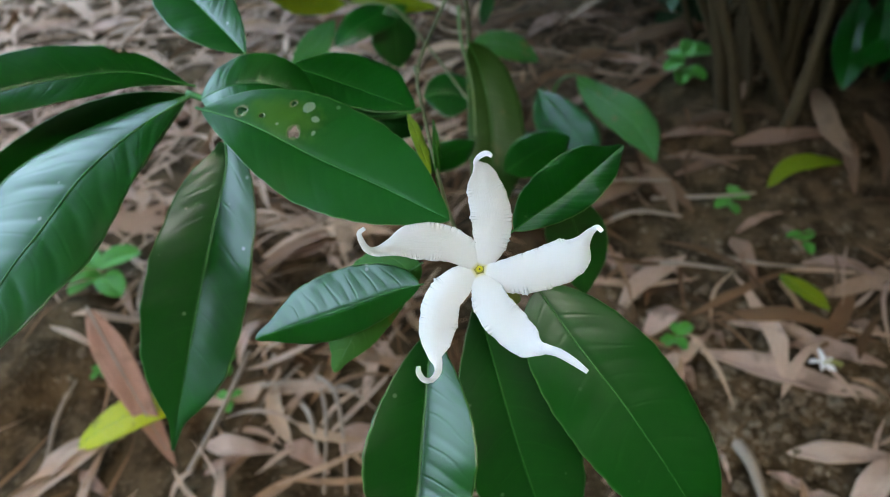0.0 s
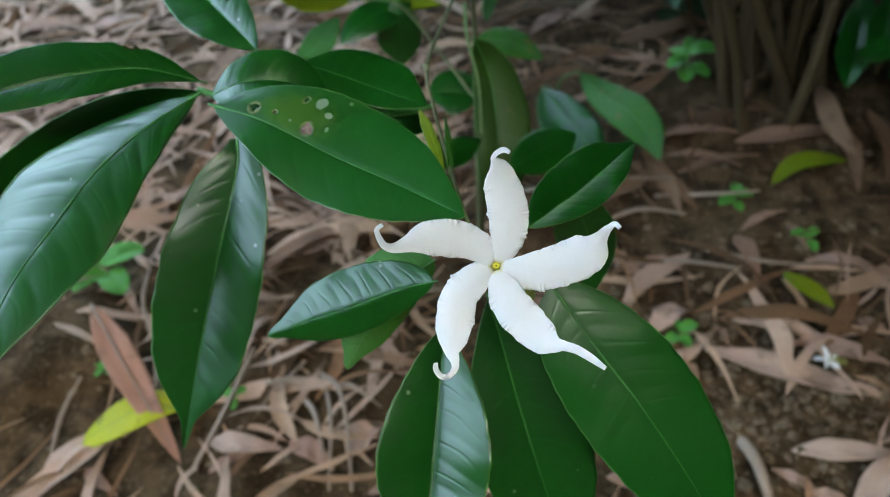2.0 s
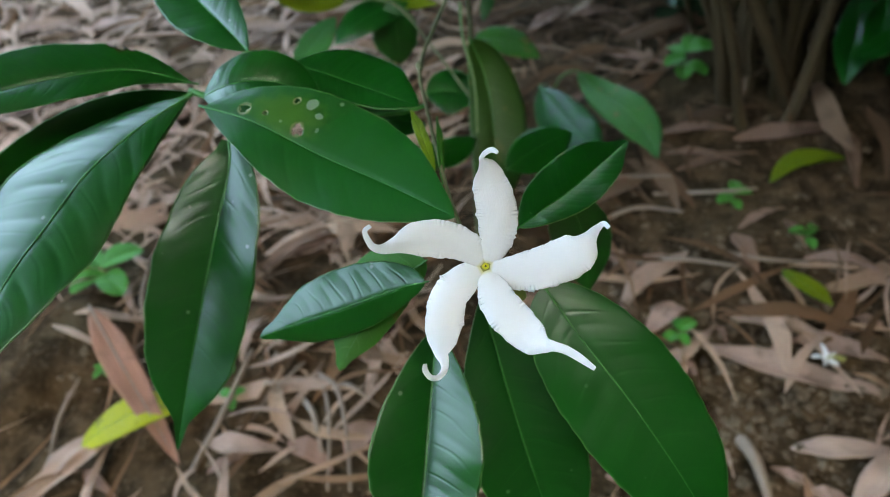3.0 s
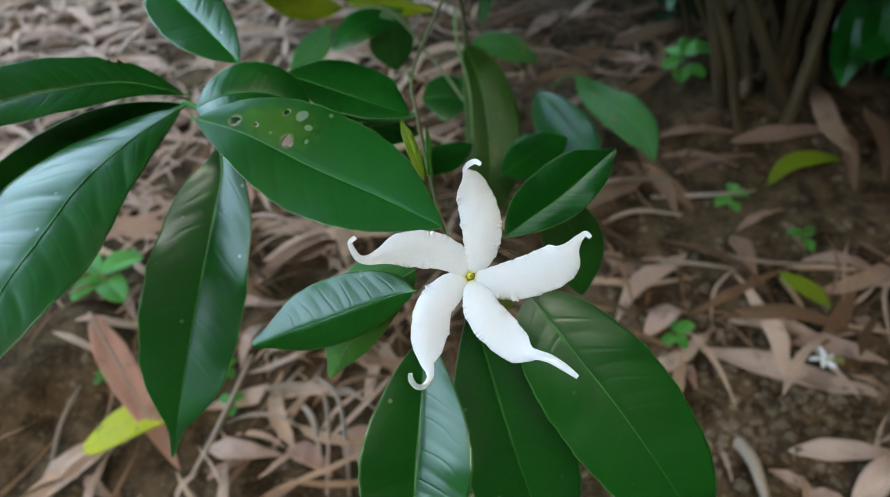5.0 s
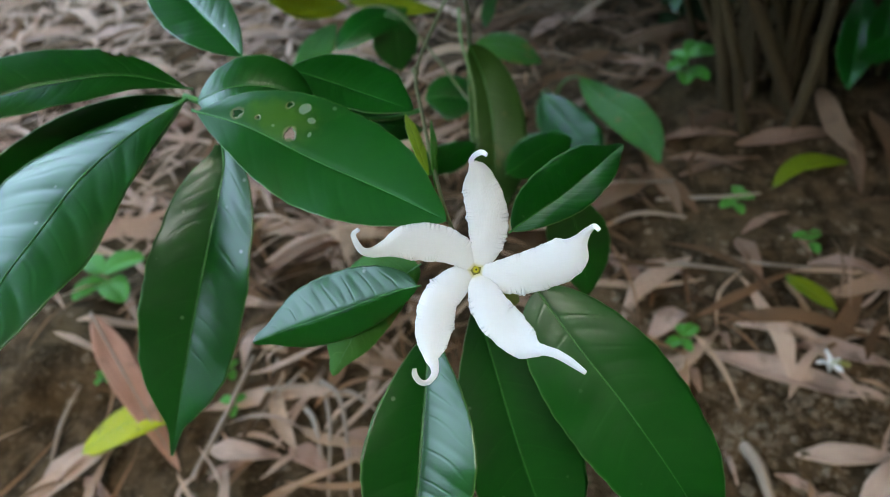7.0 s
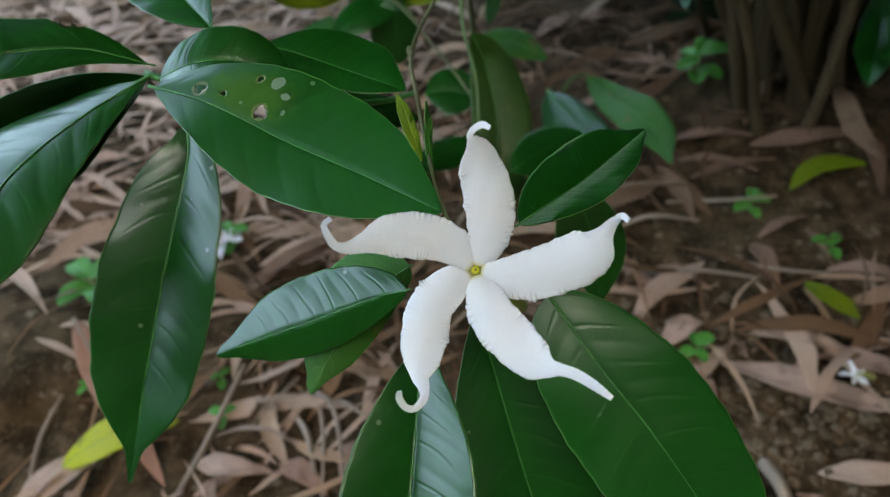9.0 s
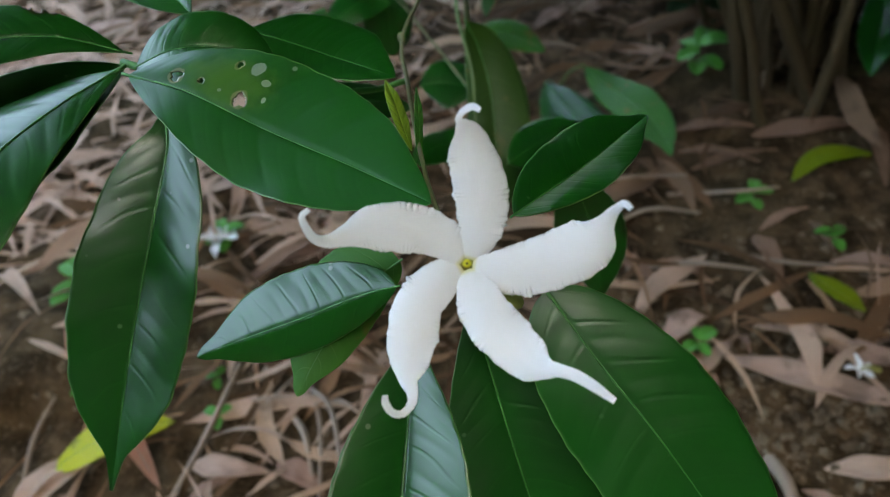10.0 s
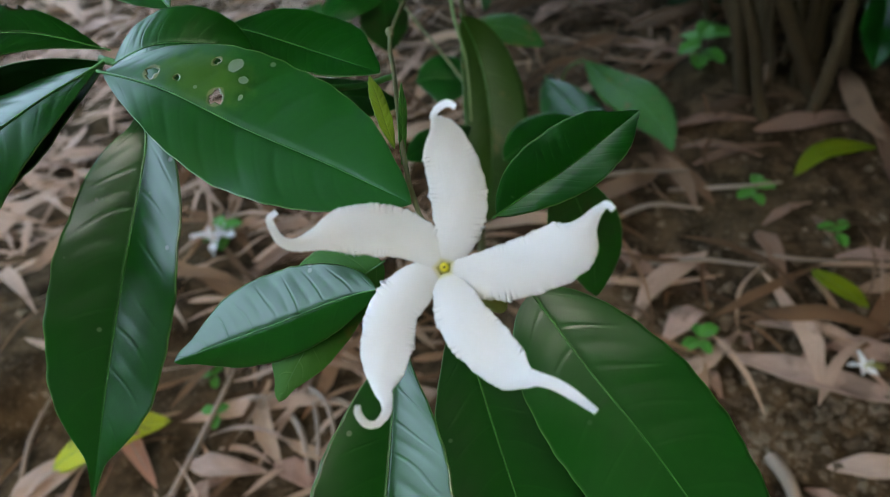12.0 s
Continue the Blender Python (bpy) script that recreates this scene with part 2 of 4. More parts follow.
def unit(a):
    return a / np.maximum(np.linalg.norm(a, axis=-1, keepdims=True), 1e-12)


def tangents(c):
    return unit(np.gradient(c, axis=0))


def turn(vec, a, b):
    """vec turned by the least turn that takes direction a to direction b."""
    q = Vector(a).rotation_difference(Vector(b))
    return np.array(q @ Vector(vec))


def sheet(name, grid, uv, thick, keep=None):
    """A mesh of a thin sheet: an upper and a lower skin, joined along the rim. grid: n x m x 3."""
    n, m, _ = grid.shape
    du, dv = np.gradient(grid, axis=0), np.gradient(grid, axis=1)
    nor = unit(np.cross(dv, du))
    verts = np.concatenate([grid.reshape(-1, 3), (grid - nor * thick).reshape(-1, 3)])
    keep = np.ones((n - 1, m - 1), bool) if keep is None else keep
    k, faces = n * m, []
    for i in range(n - 1):
        for j in range(m - 1):
            if not keep[i, j]:
                continue
            a, b, c, d = i * m + j, i * m + j + 1, (i + 1) * m + j + 1, (i + 1) * m + j
            faces.append((a, b, c, d))
            faces.append((d + k, c + k, b + k, a + k))
            for ii, jj, e, f in ((i - 1, j, a, b), (i, j + 1, b, c), (i + 1, j, c, d), (i, j - 1, d, a)):
                if not (0 <= ii < n - 1 and 0 <= jj < m - 1) or not keep[ii, jj]:
                    faces.append((f, e, e + k, f + k))
    mesh = bpy.data.meshes.new(name)
    mesh.from_pydata(verts.tolist(), [], faces)
    layer = mesh.uv_layers.new(name="UVMap")
    index = np.zeros(len(mesh.loops), int)
    mesh.loops.foreach_get("vertex_index", index)
    layer.data.foreach_set("uv", uv.reshape(-1, 2)[index % k].ravel())
    return mesh


def tube(name, points, radii, sides=8, n=0):
    """A mesh of a round rod along a curve, closed at both ends."""
    pts = np.array(points, float)
    rad = np.array(radii, float) if np.ndim(radii) else np.full(len(pts), radii)
    c = catmull(np.column_stack([pts, rad]), n or 6 * len(pts))
    c, rad = c[:, :3], c[:, 3]
    t = tangents(c)
    side = unit(np.cross(t[0], v3(0.3, 0.2, 0.9)))
    verts, faces = [], []
    for i in range(len(c)):
        if i:
            side = turn(side, t[i - 1], t[i])
        up = np.cross(t[i], side)
        for k in range(sides):
            a = 2 * math.pi * k / sides
            verts.append(c[i] + rad[i] * (math.cos(a) * side + math.sin(a) * up))
    for i in range(len(c) - 1):
        for k in range(sides):
            faces.append((i * sides + k, i * sides + (k + 1) % sides, (i + 1) * sides + (k + 1) % sides, (i + 1) * sides + k))
    faces.append(tuple(range(sides - 1, -1, -1)))
    faces.append(tuple(range((len(c) - 1) * sides, len(c) * sides)))
    mesh = bpy.data.meshes.new(name)
    mesh.from_pydata([tuple(v) for v in verts], [], faces)
    return mesh


leaf_young = leaf_material("leaf_young", (0.16, 0.30, 0.02), (0.26, 0.40, 0.04), (0.30, 0.42, 0.10), rough=0.4)
LEAF_KINDS = {5: leaf_young, 6: leaf_mottled, 7: leaf_speckled, 0: leaf_green, 1: leaf_olive, 2: leaf_yellow, 3: leaf_fallen, 4: leaf_weed}
FACE = unit(v3(0.0, -0.6, 0.8))


def leaf(parent, mid, left, right, at=0.5, peak=0.5, sharp=0.8, drip=0.15, quilt=0.3, holes=False, spots=0.0, tone=0, name="leaf", rib=True, label="", seed=0, full=(), bite=False):
    """A leaf along the midrib mid, whose halves reach left and right of it at the fraction at of its length."""
    n, h = (230, 44) if holes or bite else (190, 18) if parent is shrub and mid[0][1] < 0.28 else (84, 9)
    c = catmull(mid, n)
    t = tangents(c)
    s = np.linspace(0, 1, n)
    k = int(at * (n - 1))
    a, b = np.zeros((n, 3)), np.zeros((n, 3))
    a[k], b[k] = left, right
    for i in range(k + 1, n):
        a[i], b[i] = turn(a[i - 1], t[i - 1], t[i]), turn(b[i - 1], t[i - 1], t[i])
    for i in range(k - 1, -1, -1):
        a[i], b[i] = turn(a[i + 1], t[i + 1], t[i]), turn(b[i + 1], t[i + 1], t[i])
    u = np.clip(s * 1.03 - 0.02, 0, 1)
    w = (u / peak) ** (sharp * peak / (1 - peak)) * ((1 - u) / (1 - peak)) ** sharp
    w *= 1 - drip * np.clip((s - 0.72) / 0.22, 0, 1) ** 1.5 * np.clip((1.02 - s) / 0.12, 0, 1)
    if full:
        knots = np.interp(s, [q[0] for q in full], [q[1] for q in full])
        pad = np.concatenate([np.full(4, knots[0]), knots, np.full(4, knots[-1])])
        w = np.convolve(pad, np.ones(9) / 9, "valid")
    w /= w[k]
    length = np.linalg.norm(np.diff(c, axis=0), axis=1).sum()
    rng = random.Random(seed + int(abs(mid[0][0]) * 1e5))
    p1, p2 = rng.uniform(0, 6), rng.uniform(0, 6)
    warp = s if holes or bite else s + 0.010 * np.sin(17 * s + p1) * np.sin(np.pi * s) + 0.006 * np.sin(41 * s + p2) * np.sin(np.pi * s)
    nor = unit(np.cross(t, b - a))
    nor *= np.where((nor @ FACE) < 0, -1.0, 1.0)[:, None]
    cols, vs = [], np.concatenate([-np.linspace(1, 0, h + 1), np.linspace(0, 1, h + 1)[1:]])
    for v in vs:
        lat = a if v < 0 else b
        x = abs(v)
        edge = 1 + 0.012 * np.sin(s * 61 + p1) * np.sin(s * 23 + p2)
        q = (warp - 0.115 * x ** 1.6) * 8.5 + 0.5 * (v > 0)
        near = np.abs(q - np.floor(q) - 0.5)
        bulge = (0.75 * np.exp(-(near / 0.10) ** 2) - 0.35 * np.cos(2 * np.pi * q)) * -np.sin(np.pi * min(x * 1.02, 1)) ** 0.5 * 0.00026 * quilt * w
        wave = 0.018 * length * x * x * (np.sin(s * 13 + p1 + v) * 0.35 + np.sin(s * 29 + p2) * 0.12) * w
        arch = 0.035 * np.linalg.norm(lat, axis=1) * w * np.sin(np.pi * x)
        groove = -0.0002 * np.exp(-(x / 0.05) ** 2) * w
        cols.append(c + lat * (w * edge * x)[:, None] + nor * (bulge + wave + arch + groove)[:, None])
    grid = np.stack(cols, 1)
    uv = np.stack(np.broadcast_arrays(warp[:, None], (vs[None, :] + 1) / 2), -1)
    keep = None
    if holes or bite:
        sm, vm = (s[1:] + s[:-1]) / 2, (vs[1:] + vs[:-1]) / 2
        keep = np.ones((n - 1, 2 * h), bool)
        for i, (hs, hv, rs, rv) in enumerate(HOLES if holes else BITE):
            ds, dv = (sm[:, None] - hs) / rs, (-vm[None, :] - hv) / rv
            ang = np.arctan2(dv, ds)
            keep &= ds ** 2 + dv ** 2 > (0.80 + 0.16 * np.sin(3 * ang + i) + 0.1 * np.sin(5 * ang + 2 * i)) ** 2
    if np.dot(np.cross(grid[n // 2, -1] - grid[n // 2, 0], t[n // 2]), FACE) < 0:
        grid, uv = grid[:, ::-1], uv[:, ::-1]
        keep = None if keep is None else keep[:, ::-1]
    ob = link(name, sheet(name, grid, uv, 0.0003, keep), leaf_chewed if holes else leaf_bitten if bite else LEAF_KINDS[tone], parent, label)
    if rib:
        size = np.linalg.norm(np.array(left) - np.array(right))
        r = np.interp(s, [0, 0.1, 0.6, 1], [0.022, 0.012, 0.007, 0.002]) * size
        step = slice(0, n, 4)
        link("midrib", tube("midrib", (c + nor * (0.3 * r[:, None] - 0.0001))[step], r[step] * 0.62, 6, n // 3), midrib_green, ob, "pale green midrib")
    return ob


def petal(parent, rows):
    """A petal along its middle line; each row: a place in metres and the widths to both sides in millimetres."""
    n, h = 210, 12
    c = catmull(rows, n)
    wa, wb, c = np.maximum(c[:, 3], 0.2) / 1000, np.maximum(c[:, 4], 0.2) / 1000, c[:, :3]
    t = tangents(c)
    side = unit(np.cross(AXIS, t))
    nor = unit(np.cross(t, side))
    s = np.linspace(0, 1, n)
    rng = random.Random(int(rows[2][0] * 1e6))
    p = rng.uniform(0, 6)
    body = np.clip((wa + wb) / 0.007, 0, 1)
    cols, vs = [], np.linspace(-1, 1, 2 * h + 1)
    for v in vs:
        wid = wa if v > 0 else wb
        x = abs(v)
        crimp = (np.sin(s * 207 + p + 2 * np.sin(s * 19)) * 0.5 + np.sin(s * 331 + 2 * p + 3 * np.sin(s * 27)) * 0.5) * x ** 8 * np.clip(0.5 + np.sin(s * 31 + 3 * p) * 0.5 + np.sin(s * 53 + p) * 0.4, 0, 1.3)
        near = np.exp(-((s - 0.22) / 0.16) ** 2) if v < 0 else 0.35 * np.exp(-((s - 0.5) / 0.3) ** 2)
        ruffle = crimp * 0.00048 * body * (0.3 + near)
        cup = (-0.0006 * x * x + 0.0003 * x * v) * body
        soft = 0.00022 * np.sin(s * 17 + p + 2 * v) * x * body
        lump = np.sin(s * 47 + 2 * p + v) * 0.6 + np.sin(s * 83 + p) * 0.5
        edge = 1 + (0.10 * crimp * (0.3 + near) + 0.03 * lump * x ** 3) * body
        cols.append(c + side * (wid * v / max(x, 1e-9) * x * edge)[:, None] + nor * (ruffle + cup + soft)[:, None])
    grid = np.stack(cols, 1)
    uv = np.stack(np.broadcast_arrays(s[:, None], (vs[None, :] + 1) / 2), -1)
    return link("petal", sheet("petal", grid, uv, 0.00025), petal_white, parent)


def hill(x, y):
    """The height of the ground."""
    z = 0.010 * noise.noise((x * 4, y * 4, 0.3)) + 0.004 * noise.noise((x * 17, y * 17, 1.7)) + 0.0022 * noise.noise((x * 55, y * 55, 4.1))
    z += 0.010 * max(0.0, noise.noise((x * 26, y * 26, 9.0))) * (1.0 if x > 0.1 and y < 0.5 else 0.3)
    for mx, my, rx, ry, top in MOUNDS:
        d = math.hypot((x - mx) / rx, (y - my) / ry) + 0.22 * noise.noise((x * 22, y * 22, 6.0))
        z += top / (1 + math.exp((d - 1) * 9))
    return z


MOUNDS = [(-0.335, 0.385, 0.09, 0.075, 0.035), (0.37, 0.62, 0.13, 0.10, 0.018)]

# ---- ground ----
def spread(lo, hi, step, reach):
    core = list(np.arange(lo, hi, step))
    out, d = [], step
    while (out[-1] if out else 0) < reach:
        d *= 1.35
        out.append((out[-1] if out else 0) + d)
    return np.array([lo - o for o in reversed(out)] + core + [core[-1] + o for o in out])


gx, gy = spread(-0.62, 0.72, 0.006, 60), spread(0.12, 1.25, 0.006, 60)
heights = np.array([[hill(x, y) if -3 < x < 3 and -3 < y < 4 else 0.0 for x in gx] for y in gy])
verts = np.stack(np.broadcast_arrays(gx[None, :], gy[:, None], heights), -1).reshape(-1, 3)
cols = len(gx)
faces = [(j * cols + i, j * cols + i + 1, (j + 1) * cols + i + 1, (j + 1) * cols + i) for j in range(len(gy) - 1) for i in range(cols - 1)]
ground_mesh = bpy.data.meshes.new("ground")
ground_mesh.from_pydata(verts.tolist(), [], faces)
ground = link("ground", ground_mesh, soil, label="dark brown crumbly garden soil strewn with dry litter")
tagged(ground, kind="structure", category="ground")

# added unseen hedge closes the place, blocking light; sky open above and one side
hv, hf = [], []
for i in range(121):
    deg = 3.0 * i
    gap = 1 / (1 + math.exp((abs(deg - 142) - 74) / 3))
    rear = 1 / (1 + math.exp((abs(deg - 262) - 40) / 3))
    low = 0.42 + 0.5 / (1 + math.exp((118 - deg) / 5))
    tall = (low * gap + (1 - gap) * (BLOCK_HEDGE * (1 - rear) + 2.3 * rear)) * (1 + 0.12 * math.sin(deg * 0.31))
    a = radians(deg)
    for j in range(16):
        # the added hedge comes close here to shade the ground on the right
        near = 1 / (1 + math.exp((abs((deg - 340 + 180) % 360 - 180) - 38) / 3))
        r = 2.3 - 1.42 * near + (0.22 - 0.14 * near) * noise.noise((math.cos(a) * 6, math.sin(a) * 6, j * 0.6)) - 0.03 * j
        hv.append((r * math.cos(a), 0.3 + r * math.sin(a), -0.05 + j * tall / 15 + 0.12 * noise.noise((math.cos(a) * 9, math.sin(a) * 9, j)) * (j > 0)))
for i in range(120):
    for j in range(15):
        hf.append((i * 16 + j, i * 16 + j + 1, (i + 1) * 16 + j + 1, (i + 1) * 16 + j))
block_hedge_mesh = bpy.data.meshes.new("light_block_hedge")
block_hedge_mesh.from_pydata(hv, [], hf)
tagged(link("light_block_hedge", block_hedge_mesh, blocker_dark, label="unseen dark green hedge added to block and shape the light"), kind="structure", category="backdrop")

# leaves added overhead, out of view, to block the sky and darken glossy reflections
kv, kf = [], []
rng = random.Random(8)
for i in range(BLOCK_CANOPY):
    x, y = rng.uniform(-2.4, 4.0), rng.uniform(-1.2, 1.9)
    if math.hypot(x - 0.85, y + 0.45) < 0.6 and i % 12:
        continue
    if x > 1.0:
        y -= 2.5 * rng.random()
    p = v3(x, y, 2.5 + rng.uniform(0, 0.8))
    a, tilt = rng.uniform(0, 6.28), rng.uniform(-0.6, 0.6)
    d, e = v3(math.cos(a), math.sin(a), tilt), v3(-math.sin(a), math.cos(a), rng.uniform(-0.5, 0.5))
    k, L = len(kv), rng.uniform(0.12, 0.26)
    kv += [tuple(p), tuple(p + d * L * 0.5 + e * L * 0.28), tuple(p + d * L), tuple(p + d * L * 0.5 - e * L * 0.28)]
    kf.append((k, k + 1, k + 2, k + 3))
block_canopy_mesh = bpy.data.meshes.new("light_block_canopy")
block_canopy_mesh.from_pydata(kv, [], kf)
tagged(link("light_block_canopy", block_canopy_mesh, blocker_dark, label="unseen dark leaf canopy added overhead to block sky light", smooth=False), kind="structure", category="backdrop")

# ---- the flowering shrub ----
shrub = thing("flowering_shrub", "glossy dark green shrub carrying one open white flower", "shrub")
AXIS = unit(v3(0.0107, -0.6845, 0.7290))
leaf(shrub, [(-0.0351, 0.2021, 0.3363), (-0.0202, 0.1937, 0.3351), (-0.0031, 0.1824, 0.3304), (0.0134, 0.1710, 0.3277), (0.0283, 0.1587, 0.3262)],
     (0.0089, 0.0124, 0.0056), (-0.0058, -0.0112, -0.0038), at=0.49, peak=0.5, sharp=0.85, quilt=0.3, holes=True)  # leaf with chewed holes
leaf(shrub, [(-0.0395, 0.2175, 0.3289), (-0.0301, 0.2169, 0.3323), (-0.0220, 0.2170, 0.3323), (-0.0139, 0.2170, 0.3294), (-0.0056, 0.2155, 0.3224)],
     (0.0011, 0.0089, 0.0041), (-0.0009, -0.0111, -0.0032), at=0.48, sharp=0.75)  # upright leaf behind it
leaf(shrub, [(-0.0162, 0.2349, 0.3257), (-0.0067, 0.2305, 0.3242), (0.0066, 0.2242, 0.3208), (0.0149, 0.2188, 0.3197), (0.0220, 0.2146, 0.3184)],
     (0.0054, 0.0129, 0.0012), (-0.0036, -0.0073, -0.0007), at=0.47, sharp=0.8)  # leaf beyond
leaf(shrub, [(-0.0249, 0.2282, 0.3346), (-0.0309, 0.2360, 0.3379), (-0.0380, 0.2452, 0.3412), (-0.0453, 0.2546, 0.3446), (-0.0551, 0.2684, 0.3494)],
     (-0.0085, -0.0060, -0.0017), (0.0072, 0.0038, 0.0050), at=0.40, sharp=0.85)  # top leaf
leaf(shrub, [(-0.0415, 0.2247, 0.3288), (-0.0571, 0.2229, 0.3370), (-0.0722, 0.2159, 0.3416), (-0.0868, 0.2081, 0.3441), (-0.1024, 0.1973, 0.3452)],
     (-0.0036, 0.0102, 0.0046), (0.0025, -0.0070, -0.0028), at=0.49, peak=0.55, sharp=0.85, bite=True)  # long leaf to one side
leaf(shrub, [(-0.0430, 0.2228, 0.3271), (-0.0570, 0.2121, 0.3255), (-0.0687, 0.1959, 0.3242), (-0.0772, 0.1802, 0.3205), (-0.0844, 0.1663, 0.3172), (-0.0898, 0.1520, 0.3121), (-0.0924, 0.1405, 0.3082)],
     (-0.0221, 0.0129, -0.0021), (0.0137, -0.0068, -0.0037), at=0.55, peak=0.55, sharp=0.8, quilt=1.0)  # large ribbed leaf
leaf(shrub, [(-0.0443, 0.2277, 0.3248), (-0.0634, 0.2265, 0.3199), (-0.0817, 0.2207, 0.3147), (-0.0969, 0.2104, 0.3094), (-0.1107, 0.1962, 0.3031), (-0.1208, 0.1792, 0.2969)],
     (-0.0029, -0.0024, 0.0131), (0.0141, -0.0229, -0.0034), at=0.40, peak=0.5, sharp=0.8)  # shaded leaf under it
leaf(shrub, [(-0.0330, 0.2072, 0.3205), (-0.0337, 0.2010, 0.3154), (-0.0406, 0.1884, 0.3016), (-0.0486, 0.1753, 0.2853), (-0.0564, 0.1621, 0.2682), (-0.0629, 0.1500, 0.2528)],
     (-0.0136, 0.0007, 0.0066), (0.0140, -0.0080, -0.0005), at=0.42, quilt=0.35, tone=7, full=((0, 0.1), (0.05, 0.38), (0.13, 0.66), (0.22, 0.84), (0.40, 1), (0.57, 0.98), (0.70, 0.88), (0.79, 0.64), (0.85, 0.38), (0.9, 0.15), (1, 0.02)))  # hanging leaf
leaf(shrub, [(0.0198, 0.1520, 0.3132), (0.0118, 0.1533, 0.3104), (-0.0018, 0.1539, 0.3050), (-0.0145, 0.1549, 0.2999), (-0.0265, 0.1551, 0.2955)],
     (-0.0001, 0.0091, 0.0048), (0.0019, -0.0034, -0.0063), at=0.47, sharp=0.7, drip=0.5, quilt=0.25)  # small side leaf
leaf(shrub, [(0.0196, 0.1652, 0.3063), (0.0106, 0.1644, 0.3002), (0.0034, 0.1613, 0.2934), (-0.0030, 0.1563, 0.2873), (-0.0081, 0.1507, 0.2822)],
     (-0.0074, 0.0081, 0.0042), (0.0050, -0.0019, -0.0044), at=0.47, peak=0.45, sharp=0.7, drip=0.5, spots=0.6, tone=1)  # leaf under the side leaf
leaf(shrub, [(0.0415, 0.1551, 0.3240), (0.0494, 0.1637, 0.3210), (0.0566, 0.1718, 0.3175), (0.0671, 0.1852, 0.3121), (0.0812, 0.2024, 0.3061)],
     (-0.0040, 0.0098, 0.0013), (0.0051, -0.0060, 0.0009), at=0.40, peak=0.44, sharp=0.8, drip=0.35, quilt=0.38)  # leaf beside the flower
leaf(shrub, [(0.0464, 0.1522, 0.3081), (0.0553, 0.1404, 0.2967), (0.0636, 0.1311, 0.2867), (0.0708, 0.1226, 0.2766), (0.0776, 0.1142, 0.2658), (0.0844, 0.1058, 0.2524)],
     (0.0139, 0.0059, 0.0035), (-0.0135, -0.0046, -0.0061), at=0.42, peak=0.45, sharp=0.62, quilt=0.38)  # broad lower leaf
leaf(shrub, [(0.0319, 0.1630, 0.2932), (0.0343, 0.1550, 0.2829), (0.0366, 0.1457, 0.2714), (0.0395, 0.1350, 0.2585), (0.0427, 0.1254, 0.2460), (0.0473, 0.1133, 0.2298)],
     (-0.0145, -0.0041, 0.0002), (0.0161, 0.0011, 0.0028), at=0.47, peak=0.55, sharp=0.75, quilt=0.38)  # lower middle leaf
leaf(shrub, [(0.0218, 0.1545, 0.2962), (0.0186, 0.1469, 0.2912), (0.0159, 0.1361, 0.2835), (0.0137, 0.1271, 0.2773), (0.0116, 0.1189, 0.2713), (0.0082, 0.1062, 0.2635)],
     (-0.0132, -0.0015, 0.0072), (0.0136, -0.0065, 0.0049), at=0.56, peak=0.6, sharp=0.75, quilt=0.38)  # folded lower leaf
leaf(shrub, [(-0.0129, 0.2447, 0.2992), (0.0019, 0.2466, 0.2939), (0.0133, 0.2492, 0.2893), (0.0227, 0.2510, 0.2840)],
     (-0.0009, 0.0071, 0.0017), (0.0014, -0.0092, -0.0016), at=0.45, sharp=0.75)  # dark leaf behind
leaf(shrub, [(0.0577, 0.3086, 0.2073), (0.0718, 0.3216, 0.2055), (0.0842, 0.3328, 0.2022), (0.0986, 0.3435, 0.1982)],
     (-0.0063, 0.0081, 0.0039), (0.0053, -0.0082, -0.0080), at=0.44, sharp=0.75)  # dark leaf behind
leaf(shrub, [(0.0484, 0.3810, 0.2411), (0.0542, 0.3781, 0.2245), (0.0573, 0.3659, 0.2062), (0.0560, 0.3474, 0.1847), (0.0500, 0.3247, 0.1539)],
     (-0.0124, -0.0039, 0.0005), (0.0176, 0.0040, 0.0002), at=0.37, sharp=0.7, tone=6)  # far hanging leaf
leaf(shrub, [(0.0681, 0.2278, 0.2684), (0.0735, 0.2256, 0.2525), (0.0772, 0.2243, 0.2376), (0.0780, 0.2177, 0.2176)],
     (-0.0117, 0.0022, -0.0031), (0.0101, 0.0010, 0.0025), at=0.44, sharp=0.8)  # far leaf low behind flower
leaf(shrub, [(0.0203, 0.4241, 0.1791), (0.0314, 0.4246, 0.1794), (0.0421, 0.4229, 0.1776), (0.0537, 0.4193, 0.1741)],
     (0.0032, 0.0143, 0.0065), (-0.0034, -0.0149, -0.0071), at=0.46, sharp=0.7)  # far leaf
leaf(shrub, [(0.0146, 0.3127, 0.2117), (0.0252, 0.3247, 0.2091), (0.0346, 0.3346, 0.2045), (0.0471, 0.3453, 0.2007)],
     (-0.0050, 0.0060, 0.0028), (0.0040, -0.0061, -0.0052), at=0.45, sharp=0.8)  # far leaf
leaf(shrub, [(-0.0317, 0.4424, 0.2107), (-0.0170, 0.4507, 0.2183), (-0.0022, 0.4602, 0.2201), (0.0174, 0.4726, 0.2177)],
     (-0.0075, 0.0113, 0.0019), (0.0055, -0.0075, -0.0060), at=0.42, sharp=0.75)  # far leaf
leaf(shrub, [(0.0077, 0.4647, 0.2243), (0.0075, 0.4587, 0.2117), (0.0072, 0.4569, 0.1964), (0.0063, 0.4561, 0.1819)],
     (-0.0148, -0.0006, 0.0004), (0.0126, 0.0032, -0.0007), at=0.36, sharp=0.75)  # far leaf
